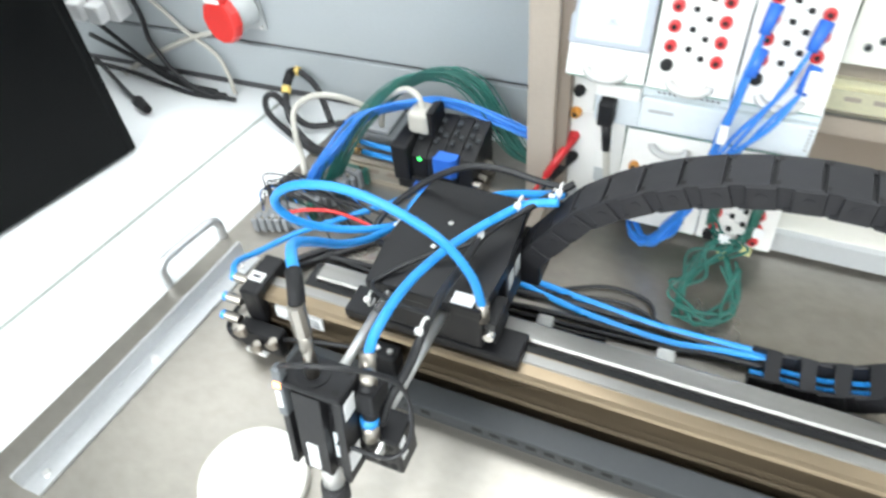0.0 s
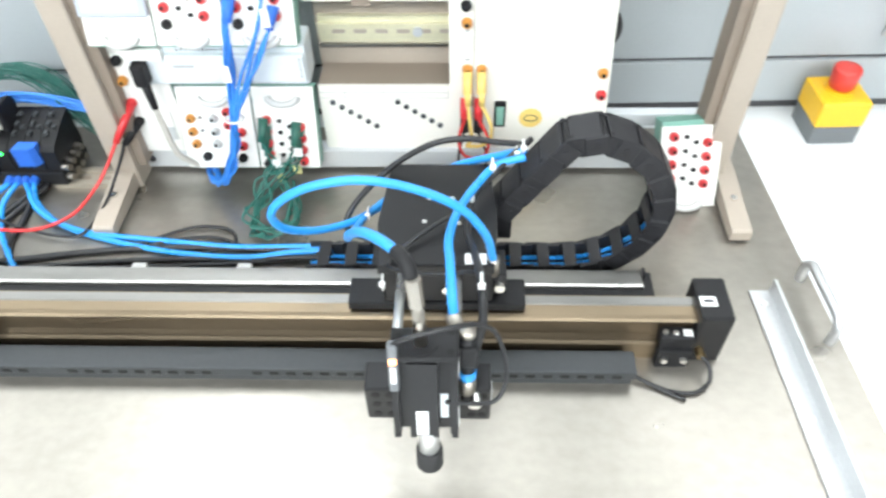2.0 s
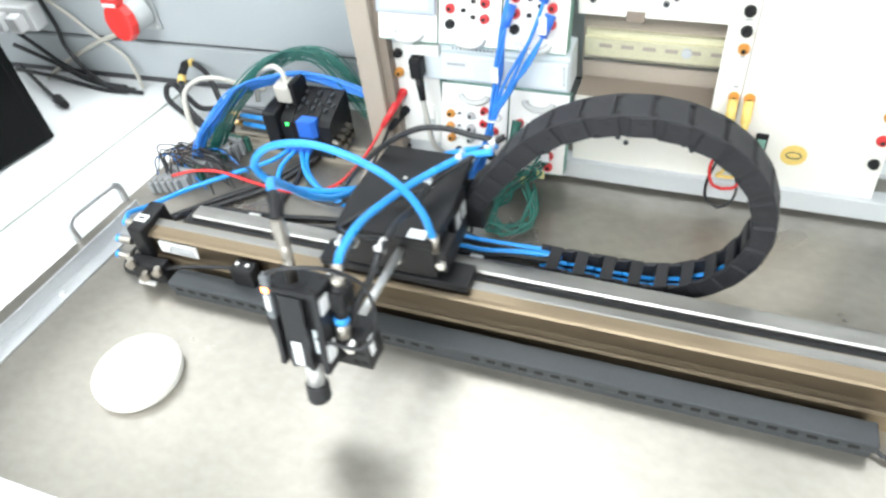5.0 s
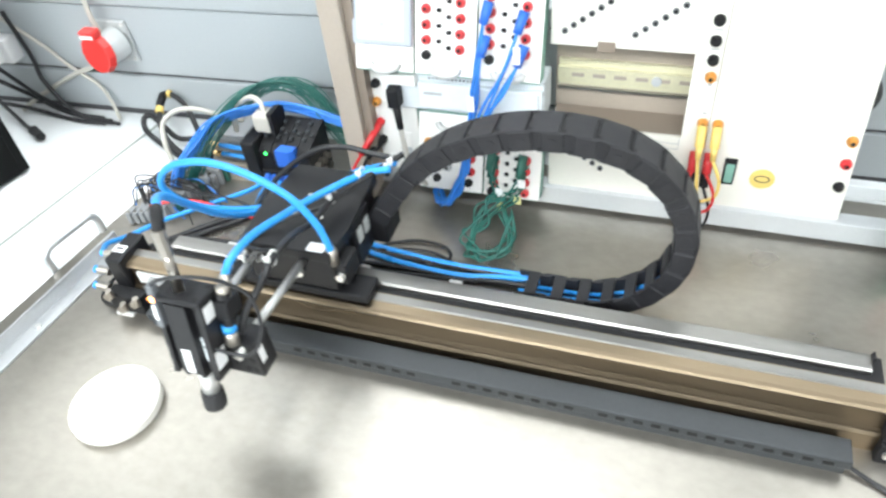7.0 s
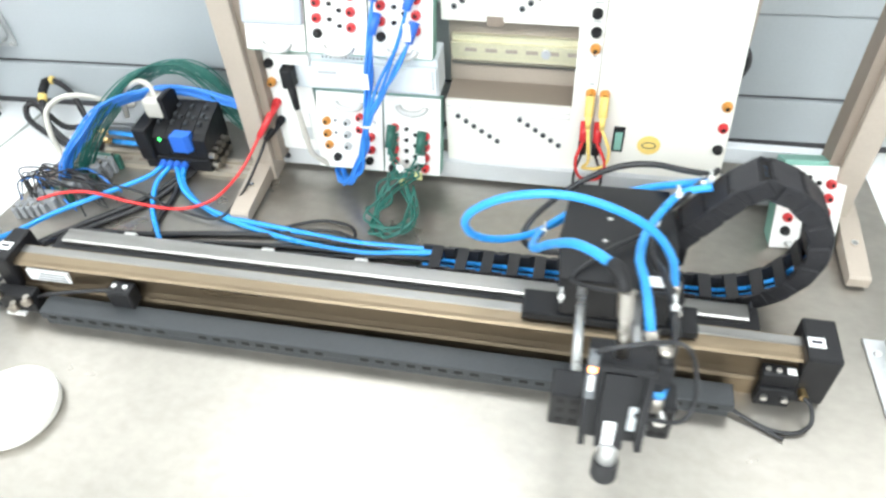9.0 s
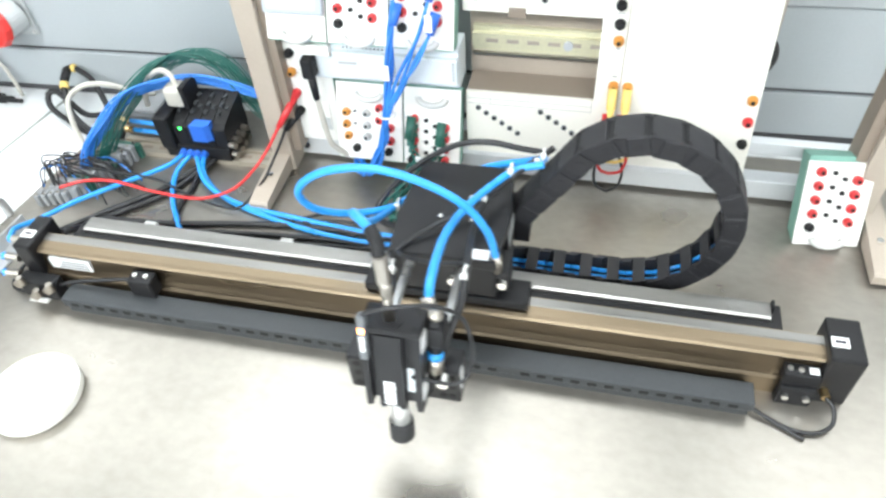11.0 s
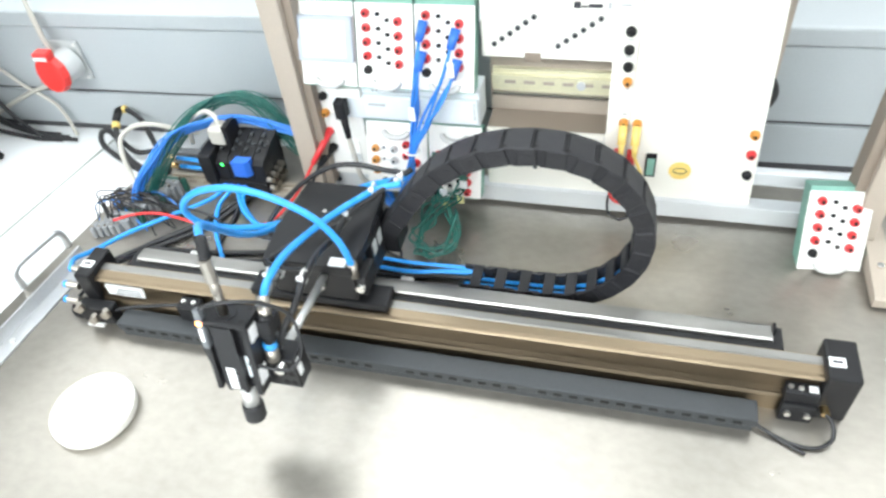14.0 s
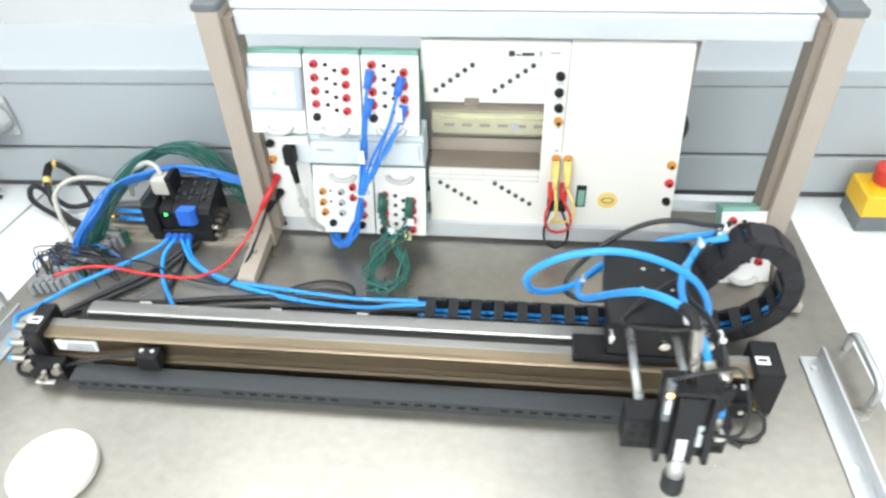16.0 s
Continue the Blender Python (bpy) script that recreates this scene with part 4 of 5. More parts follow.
part("plug", rod((0.010, 0.782, 0.090), (-0.008, 0.758, 0.072), 0.0058, 0.0042, seg=14), M_BLACKP, blk, smooth=True)
part("wire", hose([(-0.008, 0.758, 0.072), (-0.020, 0.738, 0.045), (-0.032, 0.70, 0.022), (-0.051, 0.662, 0.010), (-0.087, 0.662, 0.008), (-0.135, 0.674, 0.010), (-0.196, 0.690, 0.018), (-0.297, 0.685, 0.030)], 0.0020, 8), M_CABLE, blk, smooth=True)

# blue and green plug bundles
rng = random.Random(4)


def bundle(name, label, plugs, knot, tail, mat, pmat, r, parent_cat, wires=1, slack=0.004):
    b = thing(name, label, parent_cat)
    for k, (p, d) in enumerate(plugs):
        q = (p[0] + d[0], p[1] + d[1], p[2] + d[2])
        part("banana_plug", rod(p, q, 0.0064, 0.0050, seg=12), pmat, b, smooth=True)
        j = lambda s: rng.uniform(-s, s)
        for _ in range(wires):
            mid = [(q[0] * (1 - u) + knot[0] * u + j(0.004), min(q[1], knot[1] + 0.02) - 0.010 * math.sin(math.pi * u) + j(0.003), q[2] * (1 - u) + knot[2] * u) for u in (0.3, 0.65)]
            line = [q, *mid, (knot[0] + j(slack), knot[1] + j(0.004), knot[2])] + [(p2[0] + j(s2), p2[1] + j(s2), p2[2] + j(s2 * 0.6)) for *p2, s2 in tail]
            part("wire", hose(line, r, 7, 6), mat, b, smooth=True)
    return b


blue_plugs = [((0.173 - 0.001 * k, 0.772 - 0.0055 * k, 0.302 - 0.0175 * k), (-0.004, -0.014, -0.020)) for k in (0, 2)] + [((0.214 + 0.001 * k, 0.770 - 0.0055 * k, 0.294 - 0.0175 * k), (-0.006, -0.014, -0.020)) for k in (0, 2)]
bb = bundle("blue_lead_bundle", "bundle of blue laboratory leads tied together", blue_plugs, (0.150, 0.735, 0.130), [(0.143, 0.733, 0.095, 0.005), (0.129, 0.733, 0.058, 0.006), (0.108, 0.740, 0.026, 0.006), (0.088, 0.765, 0.022, 0.006), (0.080, 0.815, 0.036, 0.006)], M_BLUEW, M_BLUEP, 0.0019, "leads", 3)
part("tie", hose([(0.150 + 0.011 * math.cos(k * math.pi / 5), 0.735 + 0.008 * math.sin(k * math.pi / 5), 0.130) for k in range(11)], 0.0014, 6, 2), M_TIE, bb)
for tz, tx in ((0.195, 0.158), (0.262, 0.214)):
    part("paper_flag", box(tx - 0.004, tx + 0.004, 0.728, 0.730, tz - 0.010, tz + 0.010), M_LABEL, bb)
green_plugs = [((0.172 + 0.0005 * k, 0.768 + 0.004 * k, 0.106 - 0.0145 * k), (-0.003, -0.017, -0.024)) for k in range(4)] + [((0.212 + 0.0005 * k, 0.768 + 0.004 * k, 0.100 - 0.0145 * k), (-0.003, -0.017, -0.024)) for k in range(4)]
gb = bundle("green_lead_bundle", "bundle of dark green laboratory leads coiled on the plate", green_plugs, (0.190, 0.732, 0.054), [(0.168, 0.716, 0.030, 0.014), (0.154, 0.690, 0.014, 0.010), (0.166, 0.668, 0.011, 0.010), (0.190, 0.668, 0.011, 0.010), (0.208, 0.692, 0.018, 0.010), (0.200, 0.724, 0.040, 0.010)], M_GREENW, M_GREENP, 0.0015, "leads", 1, 0.022)
for k, (tx, tz) in enumerate(((0.186, 0.060), (0.210, 0.050), (0.216, 0.078), (0.188, 0.036))):
    part("yellow_flag" if k % 2 else "paper_flag", box(tx - 0.005, tx + 0.005, 0.736, 0.738, tz - 0.006, tz + 0.006), M_FLAG if k % 2 else M_LABEL, gb)

# lead from the back of the panel to the trunking
solid("mains_lead", hose([(0.575, 0.83, 0.216), (0.592, 0.835, 0.206), (0.600, 0.84, 0.182), (0.592, 0.85, 0.154), (0.575, 0.86, 0.14)], 0.005, 10), M_CABLE, "thick black lead behind the panel", "cable", smooth=True)

# ---- emergency stop ----
es = thing("emergency_stop", "yellow emergency stop box with red mushroom button", "switch box", at=(0.892, 0.853, -0.003), rz=2.5)
part("base", box(0, 0.064, 0, 0.064, 0, 0.028, 0.002), M_GREYPL, es, "dark grey box base")
part("cover", box(-0.001, 0.065, -0.001, 0.065, 0.0285, 0.067, 0.003), M_YELLOW, es)
part("collar", rod((0.032, 0.034, 0.067), (0.032, 0.034, 0.071), 0.019, seg=32), M_YELLOW, es)
part("mushroom", rod((0.032, 0.034, 0.071), (0.032, 0.034, 0.101), 0.0165, 0.0185, seg=40, bevel=0.004), M_REDES, es, "red mushroom button", True)

# ---- wall sockets on the trunking ----
def cee_socket(x, z, label):
    y = 0.913 + (x - 0.2) * math.tan(radians(1.8))
    s = thing("power_socket", label, "power socket", "power sockets", at=(x, y, z), rz=1.8)
    part("flange", box(-0.046, 0.020, -0.006, 0.0, -0.036, 0.036, 0.003), M_LGREY, s, "light grey flange plate")
    for sx in (-0.040, 0.014):
        for sz in (-0.030, 0.030):
            part("screw", rod((sx, -0.006, sz), (sx, -0.008, sz), 0.003, seg=10), M_CHROME, s)
    part("collar", rod((-0.004, -0.006, 0.0), (-0.014, -0.040, -0.002), 0.027, 0.026, seg=32), M_LGREY, s, smooth=False)
    part("hinge", box(-0.030, -0.002, -0.056, -0.036, 0.026, 0.040, 0.003), M_REDC, s, "red hinge block")
    part("label", box(-0.028, -0.004, -0.0566, -0.0558, 0.028, 0.034), M_LABEL, s)
    lid = rod((-0.0145, -0.038, -0.0025), (-0.0175, -0.0525, -0.0010), 0.0325, 0.031, seg=12, bevel=0.003)
    part("lid", lid, M_REDC, s, "round red hinged lid")
    return s


cee_socket(-0.482, 0.145, "red three-phase socket on a grey flange")
cee_socket(1.020, 0.150, "red three-phase socket on a grey flange")

# ---- computer case at the left ----
pc = thing("computer_case", "black computer case standing on the bench", "computer case", at=(-0.600, 0.706, -0.003), rz=-15.5)
part("side_panel", box(-0.22, 0.0, -0.46, 0.0, 0.004, 0.42, 0.006), M_CASE, pc)
part("front_trim", box(-0.222, 0.002, -0.012, 0.003, 0.006, 0.422, 0.004), M_CASE, pc)
for fx in (-0.2, -0.03):
    for fy in (-0.44, -0.03):
        part("foot", rod((fx, fy, 0.0), (fx, fy, 0.006), 0.012, seg=16), M_RUBBER, pc)

# ---- valve terminal and wiring at the back left of the plate ----
rail2 = thing("mounting_rail", "beige slotted mounting rail screwed to the plate", "mounting rail")
part("rail", extrude_x([(0.755, 0.0), (0.755, 0.008), (0.762, 0.008), (0.762, 0.004), (0.780, 0.004), (0.780, 0.008), (0.787, 0.008), (0.787, 0.0)], -0.292, -0.042), M_DINB, rail2)
for k in range(9):
    part("slot", box(-0.285 + k * 0.027, -0.270 + k * 0.027, 0.768, 0.774, 0.0040, 0.0044), M_BROWN, rail2)
vt = thing("valve_terminal", "black pneumatic valve terminal with blue cover on a rail", "valve terminal")
part("base", box(-0.204, -0.102, 0.752, 0.822, 0.008, 0.030, 0.002), M_BLACKP, vt)
for k in range(4):
    x0 = -0.183 + k * 0.0205
    v = part("valve", extrude_x([(0.757, 0.030), (0.757, 0.060), (0.765, 0.066), (0.80, 0.078), (0.823, 0.082), (0.823, 0.030)], x0, x0 + 0.0190), M_BLACKP, vt, "narrow black valve slice")
    for q in range(3):
        part("button", box(x0 + 0.003, x0 + 0.008, 0.775 + q * 0.014, 0.783 + q * 0.014, 0.0715 + q * 0.0045, 0.0755 + q * 0.0045, 0.0008), M_DUCT, v)
    part("coil_mark", box(x0 + 0.011, x0 + 0.016, 0.786, 0.792, 0.0745, 0.077), M_DUCT, v)
part("blue_cover", slab([(-0.150, 0.748), (-0.128, 0.748), (-0.122, 0.754), (-0.122, 0.764), (-0.147, 0.764)], 0.044, 0.071), M_BLUEP, vt, "blue label cover")
head_ = part("end_module", box(-0.206, -0.184, 0.748, 0.815, 0.024, 0.078, 0.003), M_BLACKP, vt)
part("indicator", box(-0.174, -0.170, 0.7562, 0.757, 0.0555, 0.0595), M_GLED, vt, "glowing green indicator")
hood = part("plug_hood", box(-0.194, -0.166, 0.776, 0.806, 0.078, 0.108, 0.005), M_CREAMW, vt, "cream connector hood")
part("hood_flange", box(-0.169, -0.160, 0.778, 0.815, 0.076, 0.112, 0.002), M_BLACKP, hood)
for k in range(4):
    for q in range(2):
        part("silencer", rod((-0.102, 0.760 + 0.014 * k, 0.018 + 0.016 * q), (-0.092, 0.758 + 0.014 * k, 0.018 + 0.016 * q), 0.0048, seg=12), M_NICKEL, vt, "nickel exhaust fitting")
for k in range(4):
    part("push_in", rod((-0.175 + 0.011 * k, 0.754, 0.020), (-0.175 + 0.011 * k, 0.744, 0.018), 0.0055, seg=12), M_BLUEP, vt, "blue push-in fitting")
for zz in (0.050, 0.034):
    part("stub_tube", rod((-0.206, 0.770, zz), (-0.262, 0.772, zz), 0.0036, seg=12), M_BLUE, vt, "short blue tube", True)
    part("stub_nut", rod((-0.262, 0.772, zz), (-0.276, 0.772, zz), 0.0048, seg=8), M_BRASS, vt, "brass plug")

coup = thing("junction_box", "dark grey junction box lying behind the terminal", "junction box")
part("case", box(-0.300, -0.216, 0.800, 0.862, 0.0, 0.040, 0.003), M_GREYPL, coup)
part("lid", box(-0.296, -0.240, 0.804, 0.858, 0.040, 0.046, 0.002), M_TERM, coup)

# blue tubes lying on the plate
TUBES = [[(-0.175, 0.745, 0.018), (-0.191, 0.718, 0.016), (-0.233, 0.670, 0.020), (-0.274, 0.626, 0.022), (-0.296, 0.579, 0.030), (-0.300, 0.545, 0.045), (-0.285, 0.522, 0.055)],
         [(-0.164, 0.745, 0.018), (-0.171, 0.713, 0.012), (-0.156, 0.669, 0.008), (-0.134, 0.635, 0.006), (-0.112, 0.606, 0.005)],
         [(-0.153, 0.745, 0.018), (-0.116, 0.697, 0.014), (-0.056, 0.670, 0.008), (0.034, 0.658, 0.006), (0.138, 0.645, 0.008), (0.215, 0.642, 0.012), (0.262, 0.642, 0.014)],
         [(-0.142, 0.745, 0.018), (-0.128, 0.715, 0.012), (-0.086, 0.682, 0.006), (-0.017, 0.657, 0.005), (0.074, 0.636, 0.006), (0.158, 0.628, 0.008), (0.215, 0.634, 0.011), (0.262, 0.636, 0.013)]]
for pts in TUBES:
    solid("air_tube", hose(pts, 0.0036, 10, 8), M_BLUE, "blue pneumatic tube lying on the plate", "tube", "air tubes", smooth=True)
CABLES = [([(-0.135, 0.752, 0.012), (-0.160, 0.715, 0.006), (-0.182, 0.680, 0.006), (-0.222, 0.641, 0.006), (-0.262, 0.598, 0.008), (-0.275, 0.560, 0.02), (-0.262, 0.548, 0.03)], 0.0044),
          ([(-0.128, 0.752, 0.010), (-0.150, 0.715, 0.005), (-0.170, 0.676, 0.005), (-0.207, 0.640, 0.005), (-0.248, 0.600, 0.006), (-0.258, 0.570, 0.02)], 0.0042),
          ([(-0.150, 0.760, 0.010), (-0.140, 0.700, 0.004), (-0.140, 0.655, 0.004), (-0.130, 0.618, 0.004)], 0.0038),
          ([(-0.245, 0.622, 0.004), (-0.180, 0.612, 0.004), (-0.101, 0.612, 0.004), (0.024, 0.615, 0.004), (0.156, 0.622, 0.005), (0.230, 0.632, 0.006)], 0.0028),
          ([(-0.230, 0.607, 0.004), (-0.120, 0.604, 0.004), (0.0, 0.606, 0.004), (0.10, 0.612, 0.004)], 0.0026),
          ([(0.020, 0.650, 0.003), (0.055, 0.670, 0.004), (0.090, 0.682, 0.004), (0.128, 0.676, 0.004), (0.138, 0.655, 0.004), (0.118, 0.642, 0.004), (0.07, 0.632, 0.004)], 0.0022),
          ([(0.010, 0.640, 0.003), (0.060, 0.656, 0.006), (0.110, 0.664, 0.004), (0.150, 0.650, 0.004)], 0.0022)]
CABLES += [([(-0.235, 0.616, 0.004), (-0.140, 0.622, 0.004), (-0.050, 0.636, 0.004), (0.030, 0.645, 0.004), (0.110, 0.646, 0.005), (0.185, 0.640, 0.008), (0.262, 0.634, 0.012)], 0.0042),
           ([(-0.215, 0.600, 0.004), (-0.120, 0.610, 0.004), (-0.020, 0.622, 0.004), (0.070, 0.628, 0.004), (0.160, 0.627, 0.006), (0.255, 0.628, 0.010)], 0.0036)]
for pts, r in CABLES:
    solid("flat_cable", hose(pts, r, 8, 8), M_CABLE, "black cable lying on the plate", "cable", "black cables", smooth=True)
for hx in (-0.160, 0.035, 0.16):
    solid("cable_holder", box(hx - 0.009, hx + 0.009, 0.602, 0.618, 0.0, 0.010, 0.002), M_TIE, "small white adhesive cable holder", "cable holder", "cable holders")

# wire bundles that arch over the valve terminal
def arch(name, label, pts, n, spread, mat, r, seed):
    rr = random.Random(seed)
    b = thing(name, label, "wires")
    for k in range(n):
        a, c = rr.uniform(0, 6.28), rr.uniform(0.2, 1)
        line = []
        for i, p in enumerate(pts):
            s = spread * c * (0.6 + 0.8 * math.sin(math.pi * i / (len(pts) - 1)))
            line.append((p[0] + s * math.cos(a) * 0.8 + rr.uniform(-0.0016, 0.0016), p[1] + s * math.sin(a) + rr.uniform(-0.0016, 0.0016), max(0.003, p[2] + s * math.cos(a + 1.0) + rr.uniform(-0.0016, 0.0016))))
        part("wire", hose(line, r, 6, 6), mat, b, smooth=True)
    return b


arch("blue_wire_bundle", "thick bundle of blue wires arching over the valve terminal",
     [(-0.300, 0.690, 0.016), (-0.288, 0.700, 0.050), (-0.266, 0.722, 0.078), (-0.247, 0.765, 0.098), (-0.212, 0.787, 0.106), (-0.178, 0.815, 0.100), (-0.141, 0.835, 0.086), (-0.094, 0.835, 0.075), (-0.040, 0.835, 0.062), (0.02, 0.84, 0.06)], 30, 0.0115, M_BLUEW, 0.00145, 11)
arch("green_wire_bundle", "bundle of dark green wires arching behind the valve terminal",
     [(-0.290, 0.712, 0.008), (-0.272, 0.722, 0.044), (-0.254, 0.762, 0.084), (-0.222, 0.822, 0.112), (-0.178, 0.850, 0.118), (-0.136, 0.856, 0.102), (-0.100, 0.846, 0.062), (-0.062, 0.832, 0.030), (0.0, 0.84, 0.016)], 30, 0.0175, M_GREENW, 0.00095, 12)

cc = thing("cream_cable", "cream round cable looping to the terminal strip", "cable")
part("cable", hose([(-0.335, 0.735, 0.004), (-0.350, 0.756, 0.018), (-0.357, 0.764, 0.045), (-0.363, 0.782, 0.070), (-0.343, 0.798, 0.085), (-0.310, 0.808, 0.085), (-0.280, 0.830, 0.06), (-0.262, 0.845, 0.048)], 0.0040, 10), M_CREAMW, cc, smooth=True)
cd = thing("connector_cable", "cream cable bent into the connector hood", "cable")
part("cable", hose([(-0.245, 0.800, 0.060), (-0.238, 0.797, 0.086), (-0.224, 0.801, 0.110), (-0.203, 0.803, 0.121), (-0.185, 0.796, 0.119), (-0.177, 0.790, 0.104)], 0.0040, 10), M_CREAMW, cd, smooth=True)
for name, pts in (("bus_cable", [(-0.345, 0.830, 0.020), (-0.375, 0.858, 0.045), (-0.399, 0.872, 0.054), (-0.421, 0.874, 0.062), (-0.424, 0.858, 0.060), (-0.416, 0.835, 0.045), (-0.396, 0.808, 0.024), (-0.349, 0.788, 0.006), (-0.30, 0.79, 0.01)]),
                  ("bus_cable", [(-0.335, 0.845, 0.010), (-0.382, 0.826, 0.008), (-0.420, 0.838, 0.020), (-0.448, 0.850, 0.030), (-0.459, 0.842, 0.028), (-0.446, 0.825, 0.014), (-0.383, 0.797, 0.003), (-0.347, 0.783, 0.005), (-0.30, 0.785, 0.008)])):
    b = thing(name, "thick black bus cable curling beside the plate", "cable", "bus cables")
    part("cable", hose(pts, 0.0046, 10), M_CABLE, b, smooth=True)
    if pts[0][0] == -0.345:
        for c0, c1 in (((-0.414, 0.874, 0.061), (-0.419, 0.874, 0.062)), ((-0.4195, 0.846, 0.053), (-0.417, 0.838, 0.048))):
            part("yellow_ring", rod(c0, c1, 0.0066, seg=16), M_YPLUG, b, "yellow marker ring", True)
        part("connector", rod((-0.4235, 0.868, 0.0625), (-0.4205, 0.849, 0.0555), 0.0066, seg=14), M_BLACKP, b, smooth=True)

strip = thing("terminal_strip", "row of grey terminal blocks with thin wires", "terminal strip")
for k in range(11):
    x, y = -0.268 - 0.0042 * k, 0.752 - 0.0102 * k
    t = part("terminal_block", box(x - 0.021, x + 0.021, y - 0.0042, y + 0.0042, 0.0, 0.024 + 0.004 * (k % 2), 0.0015), M_TERM if k % 4 else M_GREENP, strip)
    part("clamp_screw", rod((x + 0.012, y, 0.024), (x + 0.012, y, 0.0285), 0.0024, seg=8), M_NICKEL, t)
tb = thing("end_terminal", "loose group of pale grey terminals", "terminal block")
for k in range(5):
    part("terminal_block", box(-0.345 + 0.009 * k, -0.3375 + 0.009 * k, 0.626 + 0.003 * k, 0.644 + 0.003 * k, 0.0, 0.020, 0.0015), M_TERM, tb)
    part("clamp_screw", rod((-0.3412 + 0.009 * k, 0.631 + 0.003 * k, 0.020), (-0.3412 + 0.009 * k, 0.631 + 0.003 * k, 0.0205), 0.0022, seg=8), M_NICKEL, tb)
rr = random.Random(21)
mess = thing("loose_wires", "tangle of thin black and blue wires at the terminals", "wires")
for k in range(19):
    x0, y0 = -0.340 + rr.uniform(0, 0.04), 0.640 + rr.uniform(0, 0.03)
    x1, y1 = -0.285 + rr.uniform(-0.02, 0.05), 0.695 + rr.uniform(-0.03, 0.03)
    pts = [(x0, y0, 0.024), (x0 - 0.012 + rr.uniform(-0.01, 0.01), y0 + 0.02, 0.034 + rr.uniform(0, 0.016)), ((x0 + x1) / 2, (y0 + y1) / 2 + rr.uniform(0, 0.02), 0.03 + rr.uniform(0, 0.016)), (x1, y1, 0.020 + rr.uniform(0, 0.01)),
           (x1 + 0.03 + rr.uniform(-0.01, 0.02), y1 + rr.uniform(-0.03, 0.01), 0.006)]
    part("wire", hose(pts, 0.0011, 6, 6), M_BLUEW if k % 9 == 4 else M_CABLE, mess, smooth=True)

# ---- cables along the trunking on the left ----
solid("wall_cable", hose([(-0.72, 0.876, 0.185), (-0.643, 0.878, 0.127), (-0.610, 0.878, 0.095), (-0.561, 0.876, 0.062), (-0.545, 0.872, 0.030), (-0.540, 0.868, 0.001)], 0.0032, 8), M_CREAMW, "thin pale cable hanging down the trunking", "cable", "wall cables", smooth=True)
solid("wall_cable", hose([(-0.500, 0.878, 0.122), (-0.550, 0.876, 0.100), (-0.602, 0.878, 0.080), (-0.66, 0.876, 0.052), (-0.72, 0.874, 0.02), (-0.75, 0.86, 0.002)], 0.0040, 8), M_CREAMW, "thick pale cable slanting along the trunking", "cable", "wall cables", smooth=True)
solid("wall_cable", hose([(-0.497, 0.872, 0.160), (-0.500, 0.866, 0.185), (-0.505, 0.870, 0.22), (-0.51, 0.88, 0.30)], 0.0040, 8), M_CREAMW, "pale cable rising from the power socket", "cable", "wall cables", smooth=True)
for k, pts in enumerate(([(-0.690, 0.872, 0.190), (-0.677, 0.872, 0.110), (-0.672, 0.866, 0.070), (-0.640, 0.858, 0.030), (-0.590, 0.850, 0.006), (-0.53, 0.853, 0.002)],
                         [(-0.80, 0.868, 0.060), (-0.72, 0.868, 0.030), (-0.66, 0.860, 0.012), (-0.60, 0.856, 0.004), (-0.55, 0.858, 0.002)],
                         [(-0.82, 0.860, 0.012), (-0.74, 0.862, 0.006), (-0.67, 0.855, 0.002), (-0.61, 0.848, 0.001), (-0.56, 0.850, 0.001)],
                         [(-0.80, 0.872, 0.100), (-0.74, 0.868, 0.060), (-0.69, 0.86, 0.035), (-0.63, 0.86, 0.008), (-0.57, 0.862, 0.003)],
                         [(-0.79, 0.850, 0.030), (-0.74, 0.83, 0.012), (-0.700, 0.812, 0.004), (-0.660, 0.796, 0.004)])):
    c = thing("mains_cable", "black mains cable lying against the trunking", "cable", "mains cables")
    part("cable", hose(pts, 0.0038, 8), M_CABLE, c, smooth=True)
    if k == 4:
        part("connector", rod((-0.672, 0.800, 0.006), (-0.642, 0.786, 0.006), 0.009, 0.007, seg=12), M_BLACKP, c, "black appliance connector", False)
box_ = thing("outlet_block", "white multiple outlet on the trunking", "outlet", at=(-0.745, 0.884, 0.118), rz=1.8)
part("body", box(-0.04, 0.04, -0.030, 0.0, -0.018, 0.026, 0.004), M_LABEL, box_)
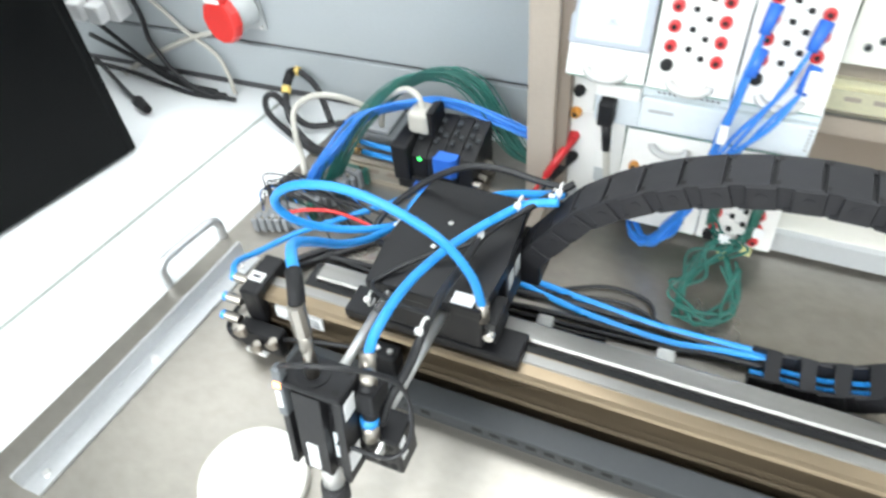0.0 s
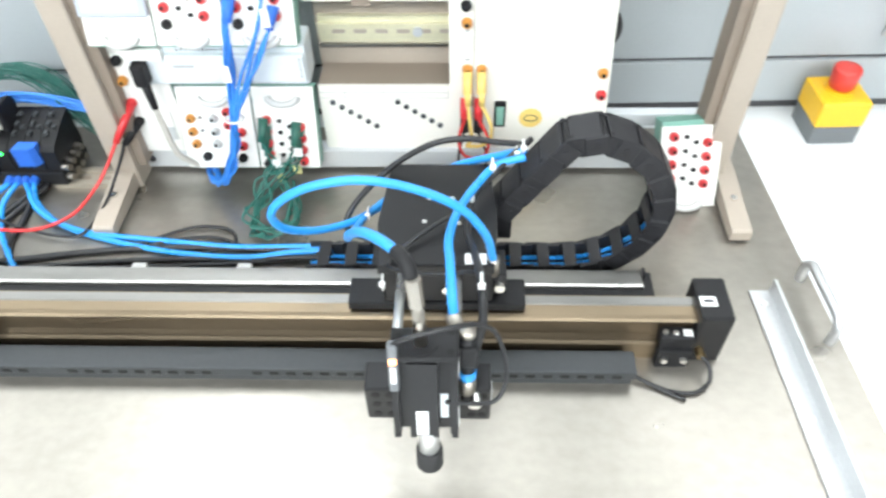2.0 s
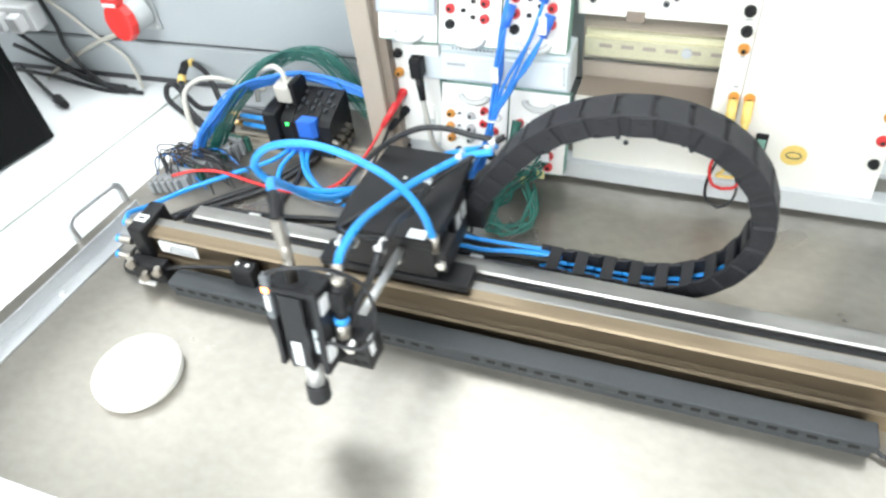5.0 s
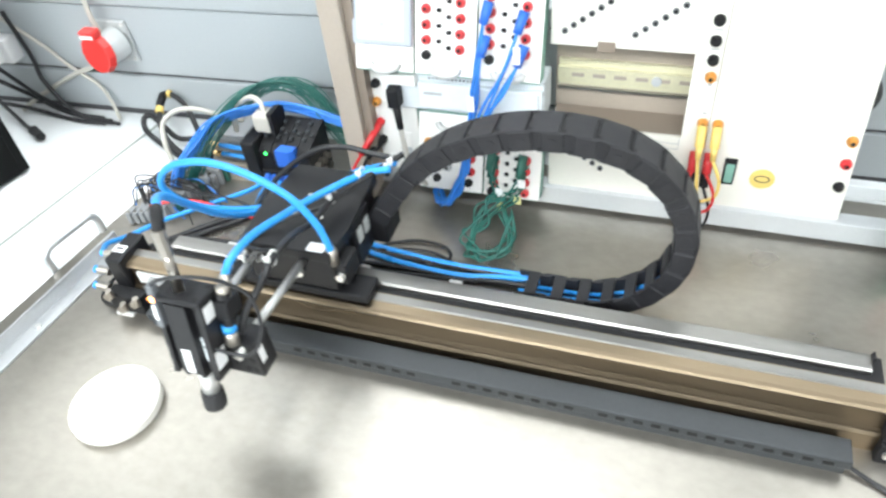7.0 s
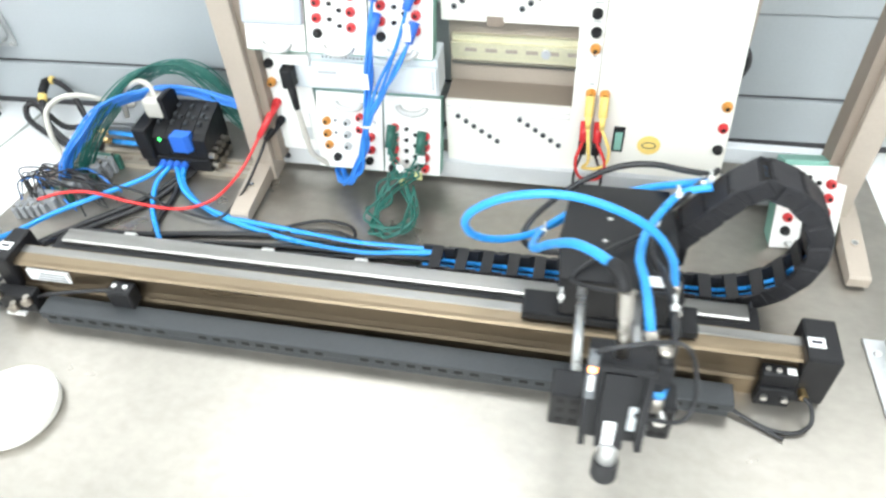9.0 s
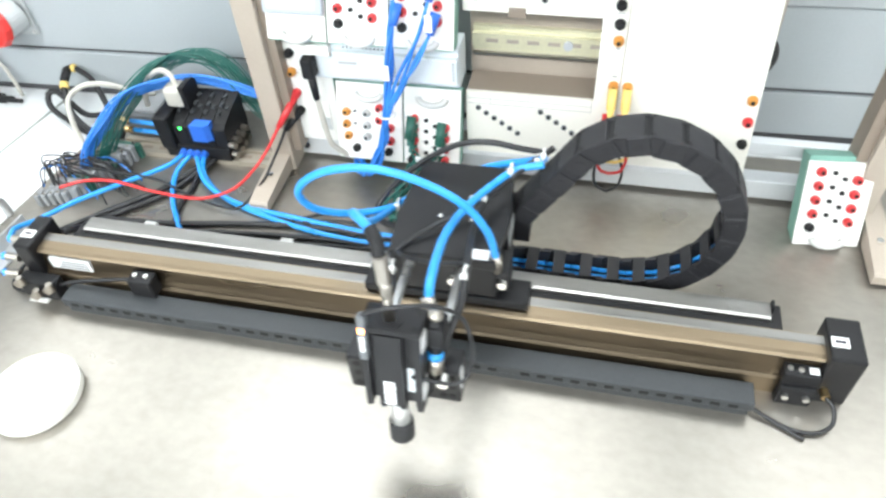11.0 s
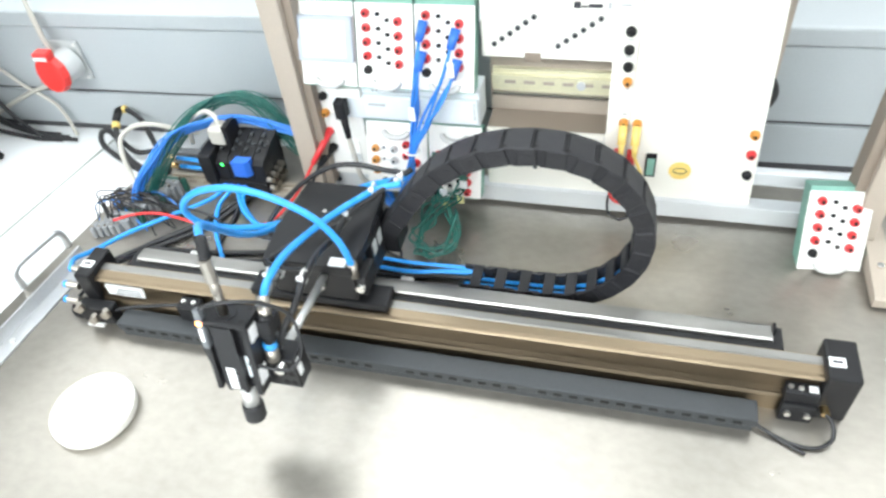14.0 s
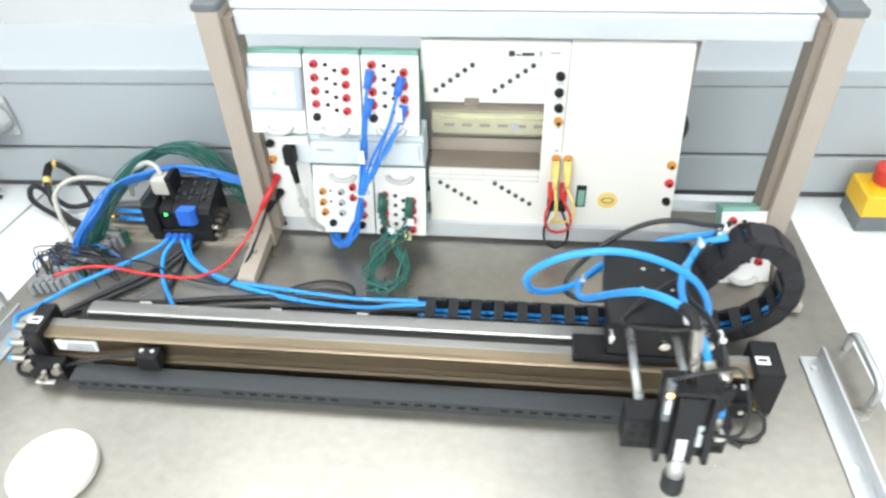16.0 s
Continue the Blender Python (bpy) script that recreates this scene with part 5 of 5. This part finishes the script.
for k in range(2):
    part("plug", box(-0.034 + 0.036 * k, -0.008 + 0.036 * k, -0.052, -0.030, -0.012, 0.018, 0.004), M_LABEL, box_)


# ---- movement ----
TRAVEL = [(0.0, -0.049), (0.5, 0.063), (1.0, 0.168), (1.5, 0.276), (2.0, 0.391), (2.5, 0.514), (2.7, 0.551), (2.85, 0.558), (3.0, 0.554), (3.5, 0.438), (4.0, 0.320), (4.5, 0.221), (5.0, 0.099),
          (5.5, -0.023), (5.8, -0.095), (6.0, -0.130), (6.2, -0.137), (6.4, -0.127), (6.7, -0.065), (7.0, 0.006), (7.5, 0.118), (8.0, 0.225), (8.5, 0.337), (9.0, 0.461), (9.3, 0.532), (9.45, 0.555),
          (9.6, 0.558), (9.8, 0.541), (10.0, 0.500), (10.5, 0.384), (11.0, 0.270), (11.5, 0.155), (12.0, 0.041), (12.5, -0.097), (12.7, -0.131), (12.85, -0.138), (13.0, -0.133), (13.5, -0.016),
          (14.0, 0.084), (14.5, 0.190), (15.0, 0.301), (15.5, 0.410), (16.0, 0.532)]


def travel_at(t):
    """Smooth position between the rows."""
    ts, xs = [r[0] for r in TRAVEL], [r[1] for r in TRAVEL]
    i = max(0, min(len(ts) - 2, int(np.searchsorted(ts, t)) - 1))
    def slope(k):
        if k in (0, len(ts) - 1):
            j = min(k, len(ts) - 2)
            return (xs[j + 1] - xs[j]) / (ts[j + 1] - ts[j])
        return (xs[k + 1] - xs[k - 1]) / (ts[k + 1] - ts[k - 1])
    w = ts[i + 1] - ts[i]
    u = (t - ts[i]) / w
    return ((2 * u ** 3 - 3 * u * u + 1) * xs[i] + (u ** 3 - 2 * u * u + u) * w * slope(i) + (-2 * u ** 3 + 3 * u * u) * xs[i + 1] + (u ** 3 - u * u) * w * slope(i + 1))


def motions():
    times = [0.25 * k for k in range(65)]
    walk(car, [(t, pose(travel_at(t), 0.52, 0.07)) for t in times])
    shapes = [chain_poses(travel_at(t)) for t in times]
    for i, link in enumerate(links):
        walk(link, [(t, pose(sh[i][0], sh[i][1], sh[i][2], 0, -sh[i][3], 0)) for t, sh in zip(times, shapes)])


motions()
